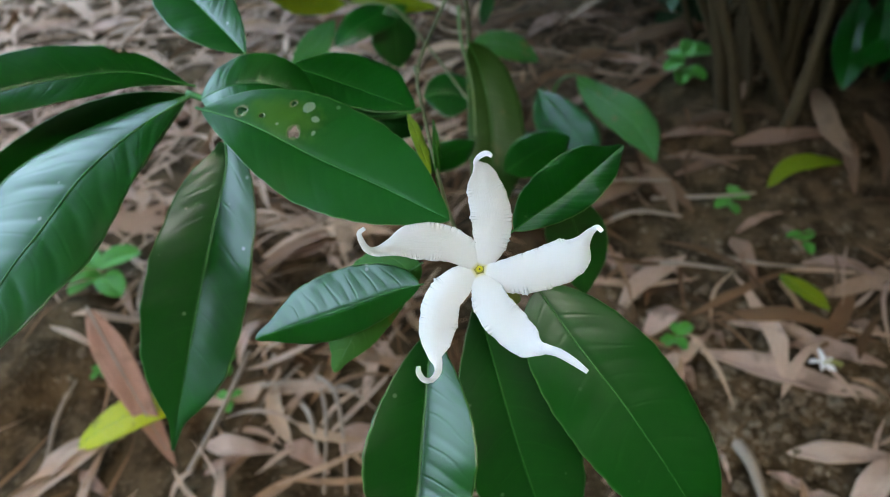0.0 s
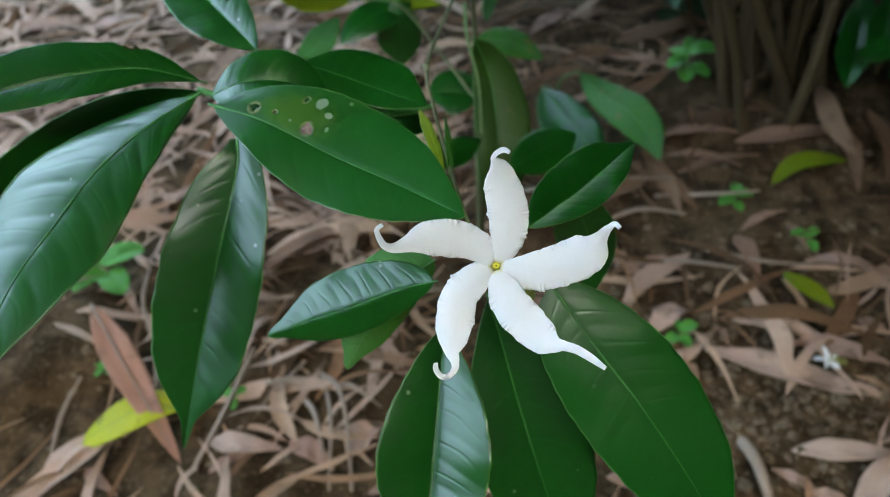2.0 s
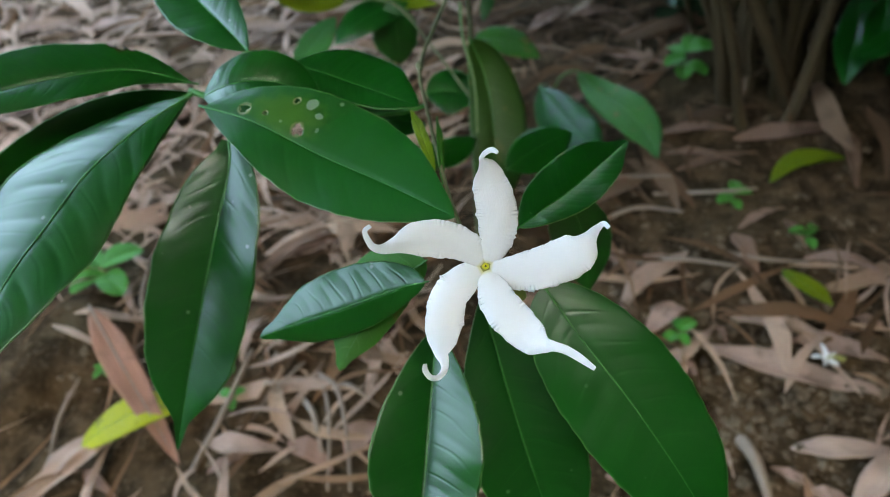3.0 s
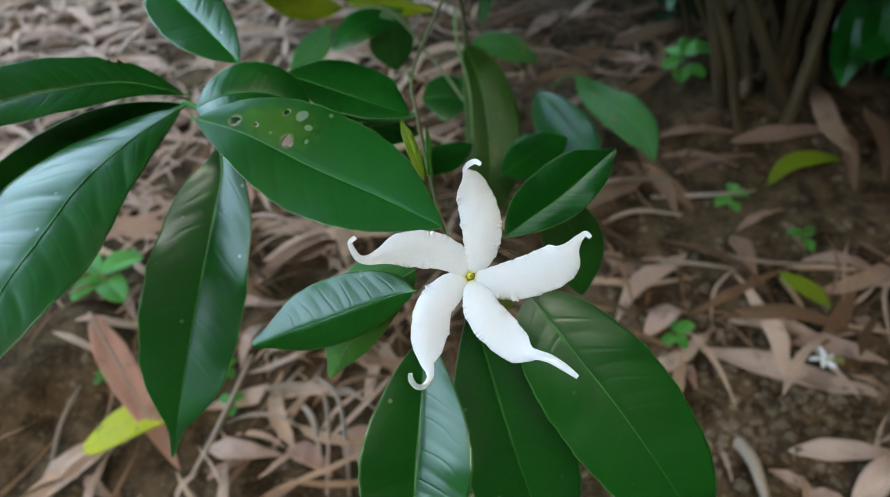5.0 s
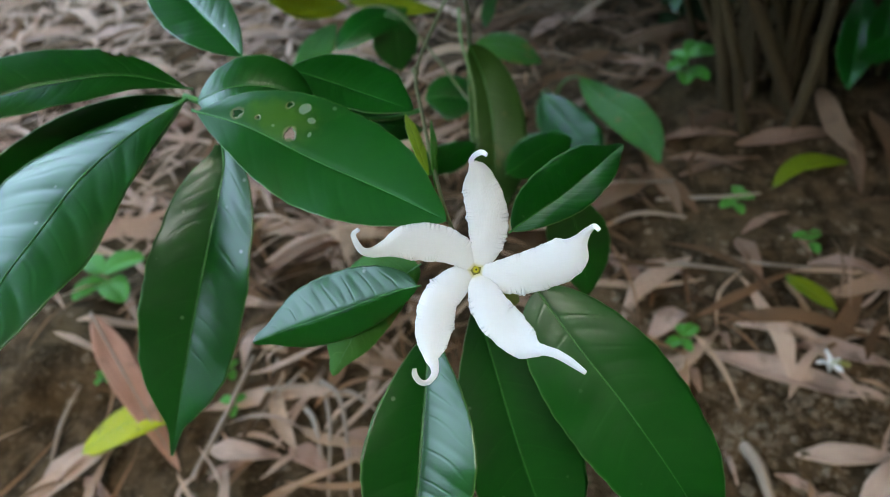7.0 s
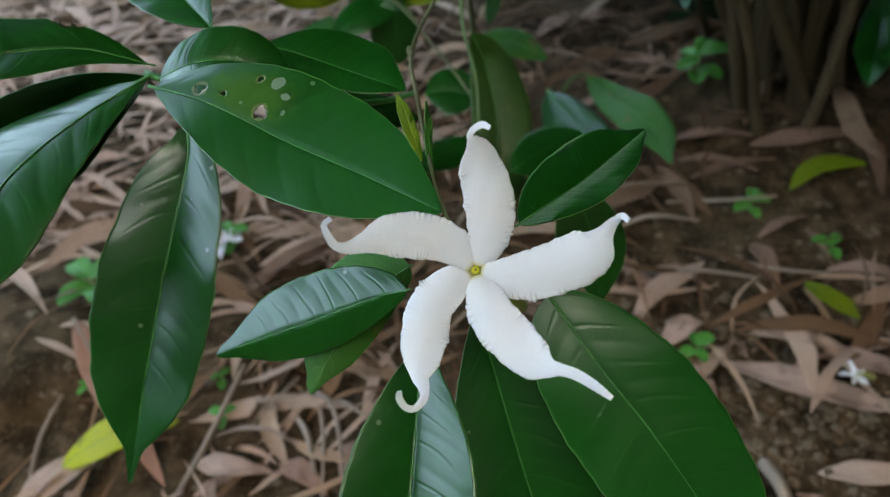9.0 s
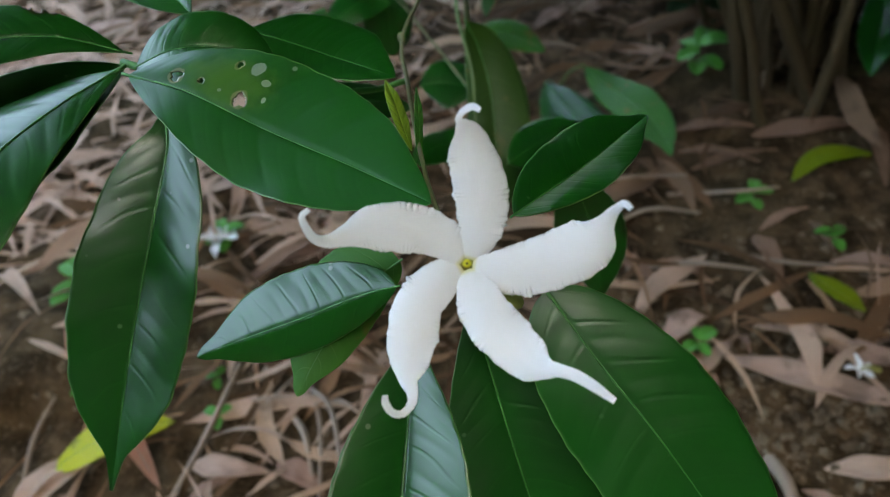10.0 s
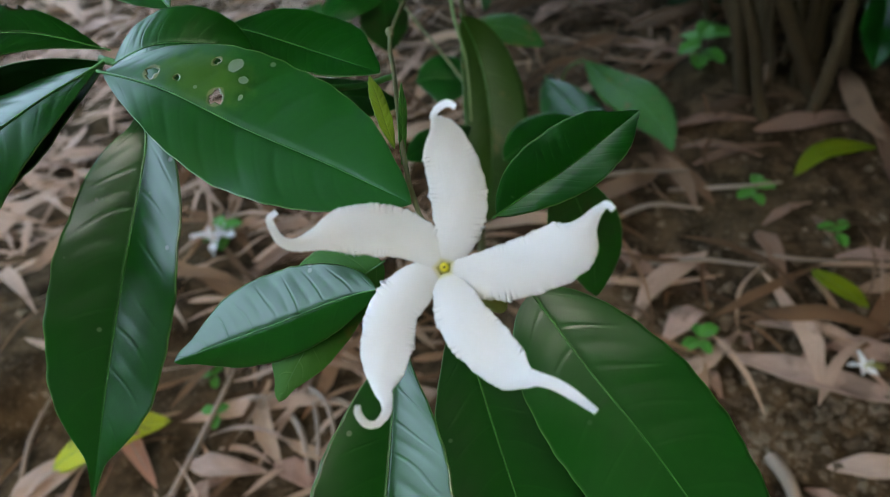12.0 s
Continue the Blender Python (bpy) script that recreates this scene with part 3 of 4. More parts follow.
leaf(shrub, [(-0.0220, 0.4812, 0.2196), (-0.0399, 0.4724, 0.2253), (-0.0559, 0.4656, 0.2329), (-0.0690, 0.4611, 0.2425)],
     (-0.0030, 0.0131, 0.0054), (0.0007, -0.0065, -0.0044), at=0.46, sharp=0.8, spots=0.7, tone=2)  # yellowing far leaf
leaf(shrub, [(-0.0233, 0.4938, 0.2177), (-0.0047, 0.4901, 0.2140), (0.0140, 0.4869, 0.2107), (0.0365, 0.4834, 0.2071)],
     (0.0019, 0.0094, 0.0020), (-0.0016, -0.0085, -0.0011), at=0.50, sharp=0.8, tone=2)  # yellowing far leaf
leaf(shrub, [(-0.0721, 0.4892, 0.1729), (-0.0605, 0.4948, 0.1780), (-0.0496, 0.5017, 0.1843), (-0.0366, 0.5111, 0.1930)],
     (-0.0075, 0.0097, 0.0024), (0.0076, -0.0098, -0.0025), at=0.40, sharp=0.8, tone=1)  # far leaf
leaf(shrub, [(0.0629, 0.5776, 0.1168), (0.0815, 0.5805, 0.1192), (0.1003, 0.5757, 0.1145), (0.1206, 0.5648, 0.1039)],
     (0.0046, 0.0166, 0.0018), (-0.0049, -0.0172, -0.0024), at=0.44, sharp=0.75, tone=1)  # far yellowish leaf
leaf(shrub, [(0.0667, 0.4432, 0.1277), (0.0799, 0.4362, 0.1209), (0.0951, 0.4290, 0.1140), (0.1100, 0.4204, 0.1057)],
     (0.0081, 0.0160, 0.0012), (-0.0092, -0.0172, -0.0023), at=0.44, sharp=0.75)  # far leaf
link("stem", tube("stem", [(0.036, 0.1493, 0.3104), (0.0365, 0.166, 0.288), (0.036, 0.20, 0.20), (0.040, 0.235, 0.10), (0.045, 0.25, -0.01)], [0.0017, 0.0021, 0.0028, 0.0034, 0.0042], 8), stem_grey, shrub, "grey-green woody stem")
link("stem", tube("stem", [(0.0360, 0.1500, 0.3104), (0.0290, 0.1580, 0.3235), (0.0262, 0.1820, 0.3205), (0.0235, 0.2315, 0.3065), (0.0227, 0.2568, 0.3045), (0.0300, 0.2900, 0.3010), (0.0415, 0.3300, 0.2961), (0.050, 0.385, 0.255), (0.050, 0.42, 0.14), (0.047, 0.43, -0.01)], [0.0005, 0.0005, 0.0005, 0.0006, 0.0006, 0.0007, 0.0008, 0.0011, 0.0022, 0.0032], 8), stem_grey, shrub, "thin grey-green branching stem")
link("stem", tube("stem", [(-0.0445, 0.2238, 0.3275), (-0.034, 0.2205, 0.3245), (-0.012, 0.2260, 0.312), (0.012, 0.2330, 0.304), (0.0235, 0.2330, 0.3055)], [0.0010, 0.0010, 0.0009, 0.0009, 0.0008], 8), midrib_green, shrub, "green side stem")
link("stem", tube("stem", [(0.046, 0.392, 0.255), (0.0451, 0.3768, 0.2440), (0.0484, 0.3606, 0.2260), (0.0471, 0.3439, 0.2049)], [0.0010, 0.0009, 0.0007, 0.0005], 8), stem_green, shrub, "pale green leaf stalk")
link("stem", tube("stem", [(0.050, 0.41, 0.18), (0.03, 0.44, 0.20), (0.008, 0.463, 0.222), (-0.022, 0.482, 0.219)], [0.0010, 0.0008, 0.0007, 0.0005], 8), stem_grey, shrub, "thin green side stem")
link("stem", tube("stem", [(0.050, 0.42, 0.14), (0.062, 0.46, 0.13), (0.063, 0.577, 0.117)], [0.0016, 0.0013, 0.0008], 8), stem_green, shrub, "thin green side stem")
link("node", tube("node", [(0.0229, 0.2552, 0.3046), (0.0226, 0.2572, 0.3050), (0.0223, 0.2595, 0.3046)], [0.0009, 0.0013, 0.0008], 8), stem_grey, shrub, "pale knobbly scar on the stem")
leaf(shrub, [(0.0245, 0.1840, 0.3190), (0.0230, 0.1910, 0.3205), (0.0213, 0.2010, 0.3213), (0.0195, 0.2101, 0.3210)], (-0.0017, -0.0006, 0.0008), (0.0017, 0.0006, -0.0008), rib=False, tone=5, name="young_leaf", label="narrow yellow-green young leaf")
leaf(shrub, [(0.0259, 0.1773, 0.3200), (0.0263, 0.1880, 0.3200), (0.0266, 0.1980, 0.3196), (0.0266, 0.2081, 0.3191)], (-0.0009, -0.0004, 0.0005), (0.0009, 0.0004, -0.0005), rib=False, tone=1, name="young_leaf", label="narrow green unfolding leaf")

flower = new("flower")
flower.parent = shrub
tagged(flower, "white pinwheel flower with five curling petals")
petal(flower, [(0.0333, 0.1381, 0.3329, 1.04, 1.27), (0.0344, 0.1398, 0.3356, 2.52, 3.33), (0.0357, 0.1426, 0.3392, 3.65, 4.22), (0.0360, 0.1454, 0.3428, 3.97, 3.97), (0.0356, 0.1478, 0.3460, 3.73, 3.16), (0.0351, 0.1491, 0.3482, 2.47, 2.25), (0.0345, 0.1496, 0.3496, 1.01, 1.12), (0.0342, 0.1498, 0.3506, 0.45, 0.45), (0.0349, 0.1500, 0.3516, 0.44, 0.44), (0.0363, 0.1498, 0.3523, 0.55, 0.44), (0.0374, 0.1489, 0.3522, 0.33, 0.33)])  # top
petal(flower, [(0.0335, 0.1375, 0.3323, 1.15, 1.15), (0.0370, 0.1361, 0.3324, 2.63, 3.67), (0.0421, 0.1354, 0.3328, 3.76, 4.44), (0.0467, 0.1355, 0.3340, 3.96, 4.64), (0.0495, 0.1356, 0.3352, 3.94, 4.61), (0.0516, 0.1359, 0.3366, 3.13, 3.69), (0.0531, 0.1366, 0.3383, 1.56, 1.56), (0.0541, 0.1370, 0.3398, 0.88, 0.99), (0.0549, 0.1370, 0.3408, 0.55, 0.66), (0.0558, 0.1368, 0.3416, 0.44, 0.44), (0.0565, 0.1356, 0.3415, 0.33, 0.33)])  # right
petal(flower, [(0.0327, 0.1370, 0.3318, 1.04, 1.27), (0.0334, 0.1337, 0.3306, 2.97, 3.20), (0.0347, 0.1299, 0.3287, 3.74, 3.85), (0.0375, 0.1263, 0.3267, 3.82, 3.82), (0.0402, 0.1235, 0.3256, 2.90, 3.35), (0.0419, 0.1219, 0.3255, 1.55, 1.66), (0.0434, 0.1209, 0.3260, 0.99, 0.88), (0.0456, 0.1196, 0.3261, 0.87, 0.76), (0.0479, 0.1177, 0.3257, 0.76, 0.65), (0.0503, 0.1155, 0.3249, 0.32, 0.32)])  # low_right
petal(flower, [(0.0316, 0.1374, 0.3322, 1.04, 1.04), (0.0287, 0.1359, 0.3317, 2.87, 3.22), (0.0249, 0.1330, 0.3299, 3.32, 3.89), (0.0231, 0.1296, 0.3275, 3.87, 3.76), (0.0222, 0.1265, 0.3253, 3.06, 3.18), (0.0216, 0.1241, 0.3238, 1.70, 1.36), (0.0220, 0.1225, 0.3230, 0.90, 0.79), (0.0218, 0.1210, 0.3223, 0.67, 0.56), (0.0204, 0.1198, 0.3218, 0.56, 0.45), (0.0190, 0.1197, 0.3224, 0.56, 0.45), (0.0182, 0.1205, 0.3238, 0.56, 0.44), (0.0183, 0.1211, 0.3251, 0.33, 0.33)])  # low_left
petal(flower, [(0.0321, 0.1382, 0.3330, 1.15, 1.15), (0.0298, 0.1393, 0.3355, 2.41, 3.44), (0.0264, 0.1407, 0.3380, 3.64, 3.53), (0.0225, 0.1408, 0.3393, 3.73, 3.62), (0.0186, 0.1403, 0.3400, 3.04, 3.15), (0.0158, 0.1394, 0.3402, 1.79, 1.68), (0.0130, 0.1384, 0.3404, 0.89, 1.00), (0.0112, 0.1383, 0.3414, 0.66, 0.66), (0.0103, 0.1390, 0.3431, 0.55, 0.55), (0.0101, 0.1397, 0.3448, 0.44, 0.44), (0.0114, 0.1398, 0.3459, 0.33, 0.33)])  # left
heart = v3(0.0326, 0.1378, 0.3324)
back = heart - AXIS * 0.0012
link("tube", tube("tube", [heart - AXIS * 0.0004, heart - AXIS * 0.006, v3(0.0404, 0.1440, 0.3140), v3(0.0375, 0.1490, 0.3105)], [0.0011, 0.0013, 0.0014, 0.0009], 10), tube_green, flower, "yellow-green flower tube")
link("throat", tube("throat", [heart - AXIS * 0.0016, heart - AXIS * 0.0003, heart + AXIS * 0.0001], [0.0009, 0.0007, 0.0005], 14), throat_yellow, flower, "yellow throat")
link("throat_hole", tube("throat_hole", [heart - AXIS * 0.0002, heart + AXIS * 0.00018], [0.00022, 0.0002], 10), throat_dark, flower, "dark olive throat opening")

# ---- things on the ground ----
def rest(p, up=0.0):
    return (p[0], p[1], hill(p[0], p[1]) + up)


TONES = [(0.0, (0.52, 0.26, 0.18)), (0.1, (0.45, 0.22, 0.15)), (0.2, (0.26, 0.10, 0.06)), (0.3, (0.16, 0.09, 0.055)), (0.45, (0.28, 0.160, 0.11)), (0.6, (0.40, 0.235, 0.18)), (0.75, (0.52, 0.335, 0.265)), (0.9, (0.64, 0.455, 0.36))]


def dry_leaf(p0, p1, width, tone, lift=0.005, fold=0.25, z0=None, z1=None, label="", name="dry_leaf"):
    """A dry lance-shaped leaf that lies on the ground from p0 to p1."""
    rng = random.Random(int(p0[0] * 1e5) + int(p1[1] * 1e5))
    a, b = v3(*rest(p0, 0.002)), v3(*rest(p1, 0.002))
    if z0 is not None:
        a[2] = z0
    if z1 is not None:
        b[2] = z1
    n, h = 24, 4
    s = np.linspace(0, 1, n)
    along = unit(b - a)
    side = unit(np.cross(v3(0, 0, 1), along))
    up = np.cross(along, side)
    bow, twist = rng.uniform(-0.06, 0.06), rng.uniform(-0.5, 0.5)
    length = np.linalg.norm(b - a)
    c = a + (b - a) * s[:, None] + side * (bow * length * np.sin(np.pi * s))[:, None] + up * (lift * np.sin(np.pi * s))[:, None]
    if z0 is None and z1 is None:
        c[:, 2] = np.maximum(c[:, 2], [hill(x, y) + 0.002 for x, y, _ in c])
    w = width / 2 * (np.clip(s / 0.28, 0, 1) ** 0.6) * (np.clip((1 - s) / 0.55, 0, 1) ** 0.7)
    cols, vs = [], np.linspace(-1, 1, 2 * h + 1)
    for v in vs:
        curl = fold * w * (abs(v) - 0.4) + twist * w * v * (s - 0.4) + 0.0006 * np.sin(s * 19 + v * 2)
        cols.append(c + side * (w * v)[:, None] + up * (curl + fold * w * 0.4)[:, None])
    grid = np.stack(cols, 1)
    uv = np.stack(np.broadcast_arrays(s[:, None], (vs[None, :] + 1) / 2), -1)
    if np.cross(grid[9, -1] - grid[9, 0], along)[2] < 0:
        grid, uv = grid[:, ::-1], uv[:, ::-1]
    ob = link(name, sheet(name, grid, uv, 0.0004), dry_one)
    cs = [np.interp(tone, [t for t, _ in TONES], [col[k] for _, col in TONES]) for k in range(3)]
    ob.color = (*cs, 1)
    word = "reddish brown" if tone < 0.3 else "dark brown" if tone < 0.48 else "tan brown" if tone < 0.7 else "pale straw-coloured"
    if name == "leaning_dry_leaf":
        link("midrib", tube("midrib", c[::3] + up * 0.0012, np.linspace(0.0012, 0.0004, len(c[::3])), 6, 24), twig_dry, ob, "raised tan midrib")
    return tagged(ob, label or word + " dry narrow leaf lying on the soil", "dry leaf", "dry leaves on the ground")


def twig(points, r):
    pts = [(x, y, max(z, hill(x, y) + r)) for x, y, z in points]
    pts[0] = (*pts[0][:2], hill(*pts[0][:2]) + r * 0.5)
    ob = link("dry_twig", tube("dry_twig", pts, [r, r * 0.95, *([r * 0.85] * (len(pts) - 3)), r * 0.6], 7, 24), twig_dry)
    return tagged(ob, "thin bent dry brown twig on the litter", "twig", "twigs on the ground")


dry_leaf((0.1950, 0.3190), (0.3030, 0.2660), 0.0195, 0.80, fold=0.5)
dry_leaf((0.2240, 0.3430), (0.2920, 0.3150), 0.0118, 0.90)
dry_leaf((0.2340, 0.3500), (0.2740, 0.3380), 0.0074, 0.90, lift=0.008)
dry_leaf((0.2620, 0.3190), (0.3180, 0.2930), 0.0174, 0.75)
dry_leaf((0.2240, 0.2370), (0.2900, 0.2290), 0.0152, 0.90)
dry_leaf((0.2590, 0.4300), (0.2570, 0.3720), 0.0159, 0.45, lift=0.01)
dry_leaf((0.3010, 0.3930), (0.3550, 0.3640), 0.0115, 0.70, lift=0.008)
dry_leaf((0.1580, 0.3350), (0.1970, 0.3570), 0.0166, 0.75, lift=0.012)
dry_leaf((0.1830, 0.2460), (0.1820, 0.2220), 0.0035, 0.85)
dry_leaf((0.2080, 0.2280), (0.2330, 0.2090), 0.0072, 0.75)
dry_leaf((0.2460, 0.1970), (0.2890, 0.2310), 0.0168, 0.85, lift=0.015)
dry_leaf((0.2230, 0.2100), (0.2490, 0.2020), 0.0091, 0.80)
dry_leaf((0.1500, 0.4280), (0.1760, 0.3870), 0.0132, 0.50)
dry_leaf((0.1800, 0.4170), (0.2120, 0.3880), 0.0094, 0.50)
dry_leaf((0.2940, 0.5340), (0.3990, 0.5270), 0.0209, 0.45, lift=0.006)
dry_leaf((0.2370, 0.5140), (0.3110, 0.5160), 0.0102, 0.35)
dry_leaf((0.3930, 0.5250), (0.3770, 0.4620), 0.0149, 0.30, lift=0.008)
dry_leaf((-0.2760, 0.2640), (-0.2200, 0.3100), 0.0145, 0.85, lift=0.014)
dry_leaf((-0.1600, 0.2910), (-0.1070, 0.2800), 0.0156, 0.80, lift=0.008)
dry_leaf((-0.0640, 0.2730), (-0.0370, 0.2910), 0.0208, 0.75, lift=0.008)
dry_leaf((-0.1510, 0.4380), (-0.0460, 0.4940), 0.0131, 0.42, lift=0.016)
dry_leaf((-0.1470, 0.4550), (-0.0690, 0.4780), 0.0095, 0.55, lift=0.01)
dry_leaf((-0.2630, 0.6870), (-0.2200, 0.7040), 0.0264, 0.25, lift=0.006)
dry_leaf((-0.5140, 0.9320), (-0.4330, 0.9420), 0.0207, 0.80)
dry_leaf((-0.4160, 0.9090), (-0.3390, 0.9350), 0.0242, 0.75)
dry_leaf((-0.4650, 0.8510), (-0.3720, 0.8840), 0.0185, 0.85)
dry_leaf((-0.1930, 0.8560), (-0.1070, 0.8560), 0.0235, 0.80)
dry_leaf((-0.1130, 0.7260), (-0.0490, 0.7350), 0.0181, 0.75)
dry_leaf((-0.2800, 0.5830), (-0.2200, 0.5600), 0.0085, 0.30, lift=0.01)
dry_leaf((-0.2850, 0.5320), (-0.2320, 0.5390), 0.0151, 0.85)
dry_leaf((-0.1470, 0.5470), (-0.0910, 0.5100), 0.0145, 0.70)
dry_leaf((-0.2600, 0.4550), (-0.2350, 0.4090), 0.0079, 0.80)
dry_leaf((-0.1040, 0.2860), (-0.0720, 0.2610), 0.0152, 0.60)
dry_leaf((-0.2460, 0.2830), (-0.2170, 0.2590), 0.0087, 0.70)
dry_leaf((-0.1570, 0.2680), (-0.1270, 0.2810), 0.0079, 0.60)
dry_leaf((-0.1450, 0.3570), (-0.1270, 0.3980), 0.0092, 0.85, lift=0.012)
dry_leaf((0.1270, 0.2960), (0.1610, 0.2780), 0.0084, 0.45)
dry_leaf((0.1800, 0.3120), (0.1820, 0.2880), 0.0080, 0.70)
dry_leaf((0.2130, 0.3380), (0.2140, 0.3220), 0.0056, 0.70)
dry_leaf((0.2100, 0.7120), (0.2740, 0.6530), 0.0169, 0.50)
dry_leaf((0.2420, 0.7410), (0.3120, 0.7370), 0.0170, 0.55)
dry_leaf((0.1940, 0.7910), (0.2610, 0.7880), 0.0222, 0.50)
dry_leaf((0.1450, 0.7760), (0.2060, 0.8150), 0.0206, 0.60)
dry_leaf((0.2360, 0.5640), (0.3000, 0.5430), 0.0131, 0.45)
dry_leaf((0.2340, 0.5390), (0.2910, 0.5040), 0.0102, 0.40)
dry_leaf((0.1480, 0.6190), (0.1990, 0.6380), 0.0110, 0.50)
dry_leaf((0.3390, 0.7820), (0.3320, 0.6840), 0.0128, 0.60, lift=0.02)
dry_leaf((-0.0490, 0.2430), (-0.0040, 0.2450), 0.0105, 0.60)
dry_leaf((0.1040, 0.2320), (0.1290, 0.2180), 0.0113, 0.60)
dry_leaf((0.2340, 0.3050), (0.2720, 0.3190), 0.0058, 0.60)
dry_leaf((0.3110, 0.3340), (0.3280, 0.3110), 0.0098, 0.50)
dry_leaf((0.3040, 0.4360), (0.3080, 0.4030), 0.0082, 0.55)
dry_leaf((0.2660, 0.4360), (0.3090, 0.4490), 0.0080, 0.50)
dry_leaf((-0.2450, 0.3860), (-0.1760, 0.2760), 0.023, 0.02, lift=0.004, fold=0.2, z0=0.058, z1=0.010, label="broad pinkish brown dry leaf leaning on a soil mound", name="leaning_dry_leaf")
twig([(-0.1680, 0.2720, 0.0100), (-0.1510, 0.3090, 0.0120), (-0.1320, 0.3570, 0.0200)], 0.0021)
twig([(-0.1360, 0.3010, 0.0080), (-0.1180, 0.3200, 0.0120), (-0.0930, 0.3440, 0.0150)], 0.0016)
twig([(-0.0960, 0.3200, 0.0150), (-0.0830, 0.2960, 0.0180), (-0.0780, 0.2710, 0.0120)], 0.0022)
twig([(-0.0860, 0.3400, 0.0200), (-0.0660, 0.3110, 0.0240), (-0.0600, 0.2780, 0.0180), (-0.0590, 0.2430, 0.0080)], 0.0017)
twig([(-0.0720, 0.3270, 0.0200), (-0.0560, 0.3130, 0.0220), (-0.0380, 0.3000, 0.0120)], 0.0018)
twig([(-0.0820, 0.3360, 0.0100), (-0.0720, 0.2920, 0.0200), (-0.0740, 0.2450, 0.0080)], 0.0014)
twig([(-0.2720, 0.2900, 0.0100), (-0.2660, 0.3170, 0.0200), (-0.2540, 0.3430, 0.0300)], 0.0016)
twig([(0.1970, 0.2480, 0.0100), (0.1970, 0.2290, 0.0140), (0.1960, 0.2040, 0.0120)], 0.0042)
twig([(-0.1360, 0.3340, 0.0100), (-0.1140, 0.3300, 0.0140), (-0.0820, 0.3310, 0.0100)], 0.0015)
twig([(0.1580, 0.4640, 0.0100), (0.1870, 0.4620, 0.0120), (0.2240, 0.4540, 0.0080)], 0.0020)
twig([(0.1550, 0.4110, 0.0100), (0.1980, 0.4010, 0.0120), (0.2430, 0.3880, 0.0100)], 0.0020)
twig([(0.2100, 0.4910, 0.0100), (0.2580, 0.4710, 0.0100), (0.2920, 0.4690, 0.0100)], 0.0018)
twig([(0.0870, 0.5130, 0.0100), (0.1650, 0.4950, 0.0200), (0.2270, 0.4980, 0.0100)], 0.0020)
twig([(-0.2120, 0.3750, 0.0100), (-0.2280, 0.4140, 0.0200), (-0.2250, 0.4480, 0.0300)], 0.0018)
twig([(-0.1210, 0.3510, 0.0100), (-0.1100, 0.3710, 0.0100), (-0.0840, 0.3750, 0.0100)], 0.0016)
twig([(0.2310, 0.4180, 0.0100), (0.2610, 0.3910, 0.0120), (0.2980, 0.3820, 0.0100)], 0.0016)


def loose_leaf(name, points, left, right, tone, label, category="leaf"):
    ob = leaf(None, points, left, right, tone=tone, name=name, sharp=0.75, label=label)
    return tagged(ob, category=category)


loose_leaf("fallen_yellow_leaf", [(-0.2490, 0.2940, 0.016), (-0.225, 0.302, 0.026), (-0.200, 0.312, 0.028), (-0.1700, 0.3170, 0.020)], (-0.005, 0.014, 0.0), (0.005, -0.014, 0.0), 3, "bright yellow fallen leaf resting on dry litter")
loose_leaf("fallen_yellow_leaf", [(0.3020, 0.4710, 0.012), (0.325, 0.487, 0.018), (0.350, 0.492, 0.018), (0.3780, 0.4910, 0.012)], (-0.002, 0.008, 0.002), (0.002, -0.008, -0.001), 2, "yellow-green fallen leaf in the shade")
loose_leaf("fallen_yellow_leaf", [(0.2740, 0.3760, 0.014), (0.280, 0.362, 0.016), (0.288, 0.351, 0.015), (0.2975, 0.3390, 0.010)], (-0.008, -0.004, 0.002), (0.008, 0.004, 0.0), 2, "dull yellow-green fallen leaf on soil")


def seedling(x, y, size, count, seed, turn0=0.0):
    """A small weed: a short stem with a few roundish leaves."""
    base = rest((x, y))
    ob = thing("seedling", "small green seedling growing out of the litter", "seedling", group="seedlings")
    top = v3(base[0], base[1], base[2] + size * 0.7)
    link("stem", tube("stem", [(base[0], base[1], base[2] - 0.003), tuple((v3(*base) + top) / 2 + v3(0.001, 0, 0)), tuple(top)], [0.0009, 0.0008, 0.0006], 6), stem_green, ob)
    rng = random.Random(seed)
    for i in range(count):
        a = turn0 + 2 * math.pi * i / count + rng.uniform(-0.3, 0.3)
        d, e = v3(math.cos(a), math.sin(a), 0), v3(-math.sin(a), math.cos(a), 0)
        r = size * rng.uniform(0.75, 1.1)
        root = top - v3(0, 0, 0.25 * size * (i // 2))
        leaf(ob, [root, root + d * r * 0.35 + v3(0, 0, r * 0.10), root + d * r * 0.7 + v3(0, 0, r * 0.08), root + d * r], e * r * 0.33 + v3(0, 0, 0.1 * r), -e * r * 0.33 + v3(0, 0, 0.1 * r), tone=4, sharp=0.6, drip=0.0, rib=False, quilt=0.4, seed=i)
    return ob


for spec in SEEDLINGS:
    seedling(*spec)

ground_plant = thing("ground_plant", "low broad-leaved green plant spreading over the litter", "plant")
leaf(ground_plant, [(0.1615, 0.6057, 0.0594), (0.1761, 0.5781, 0.0538), (0.1933, 0.5426, 0.0546), (0.2033, 0.5099, 0.0512), (0.2039, 0.4783, 0.0489)],
     (-0.0190, -0.0085, -0.0023), (0.0168, 0.0076, 0.0050), at=0.51, sharp=0.85, drip=0.4, tone=1)  # ground leaf
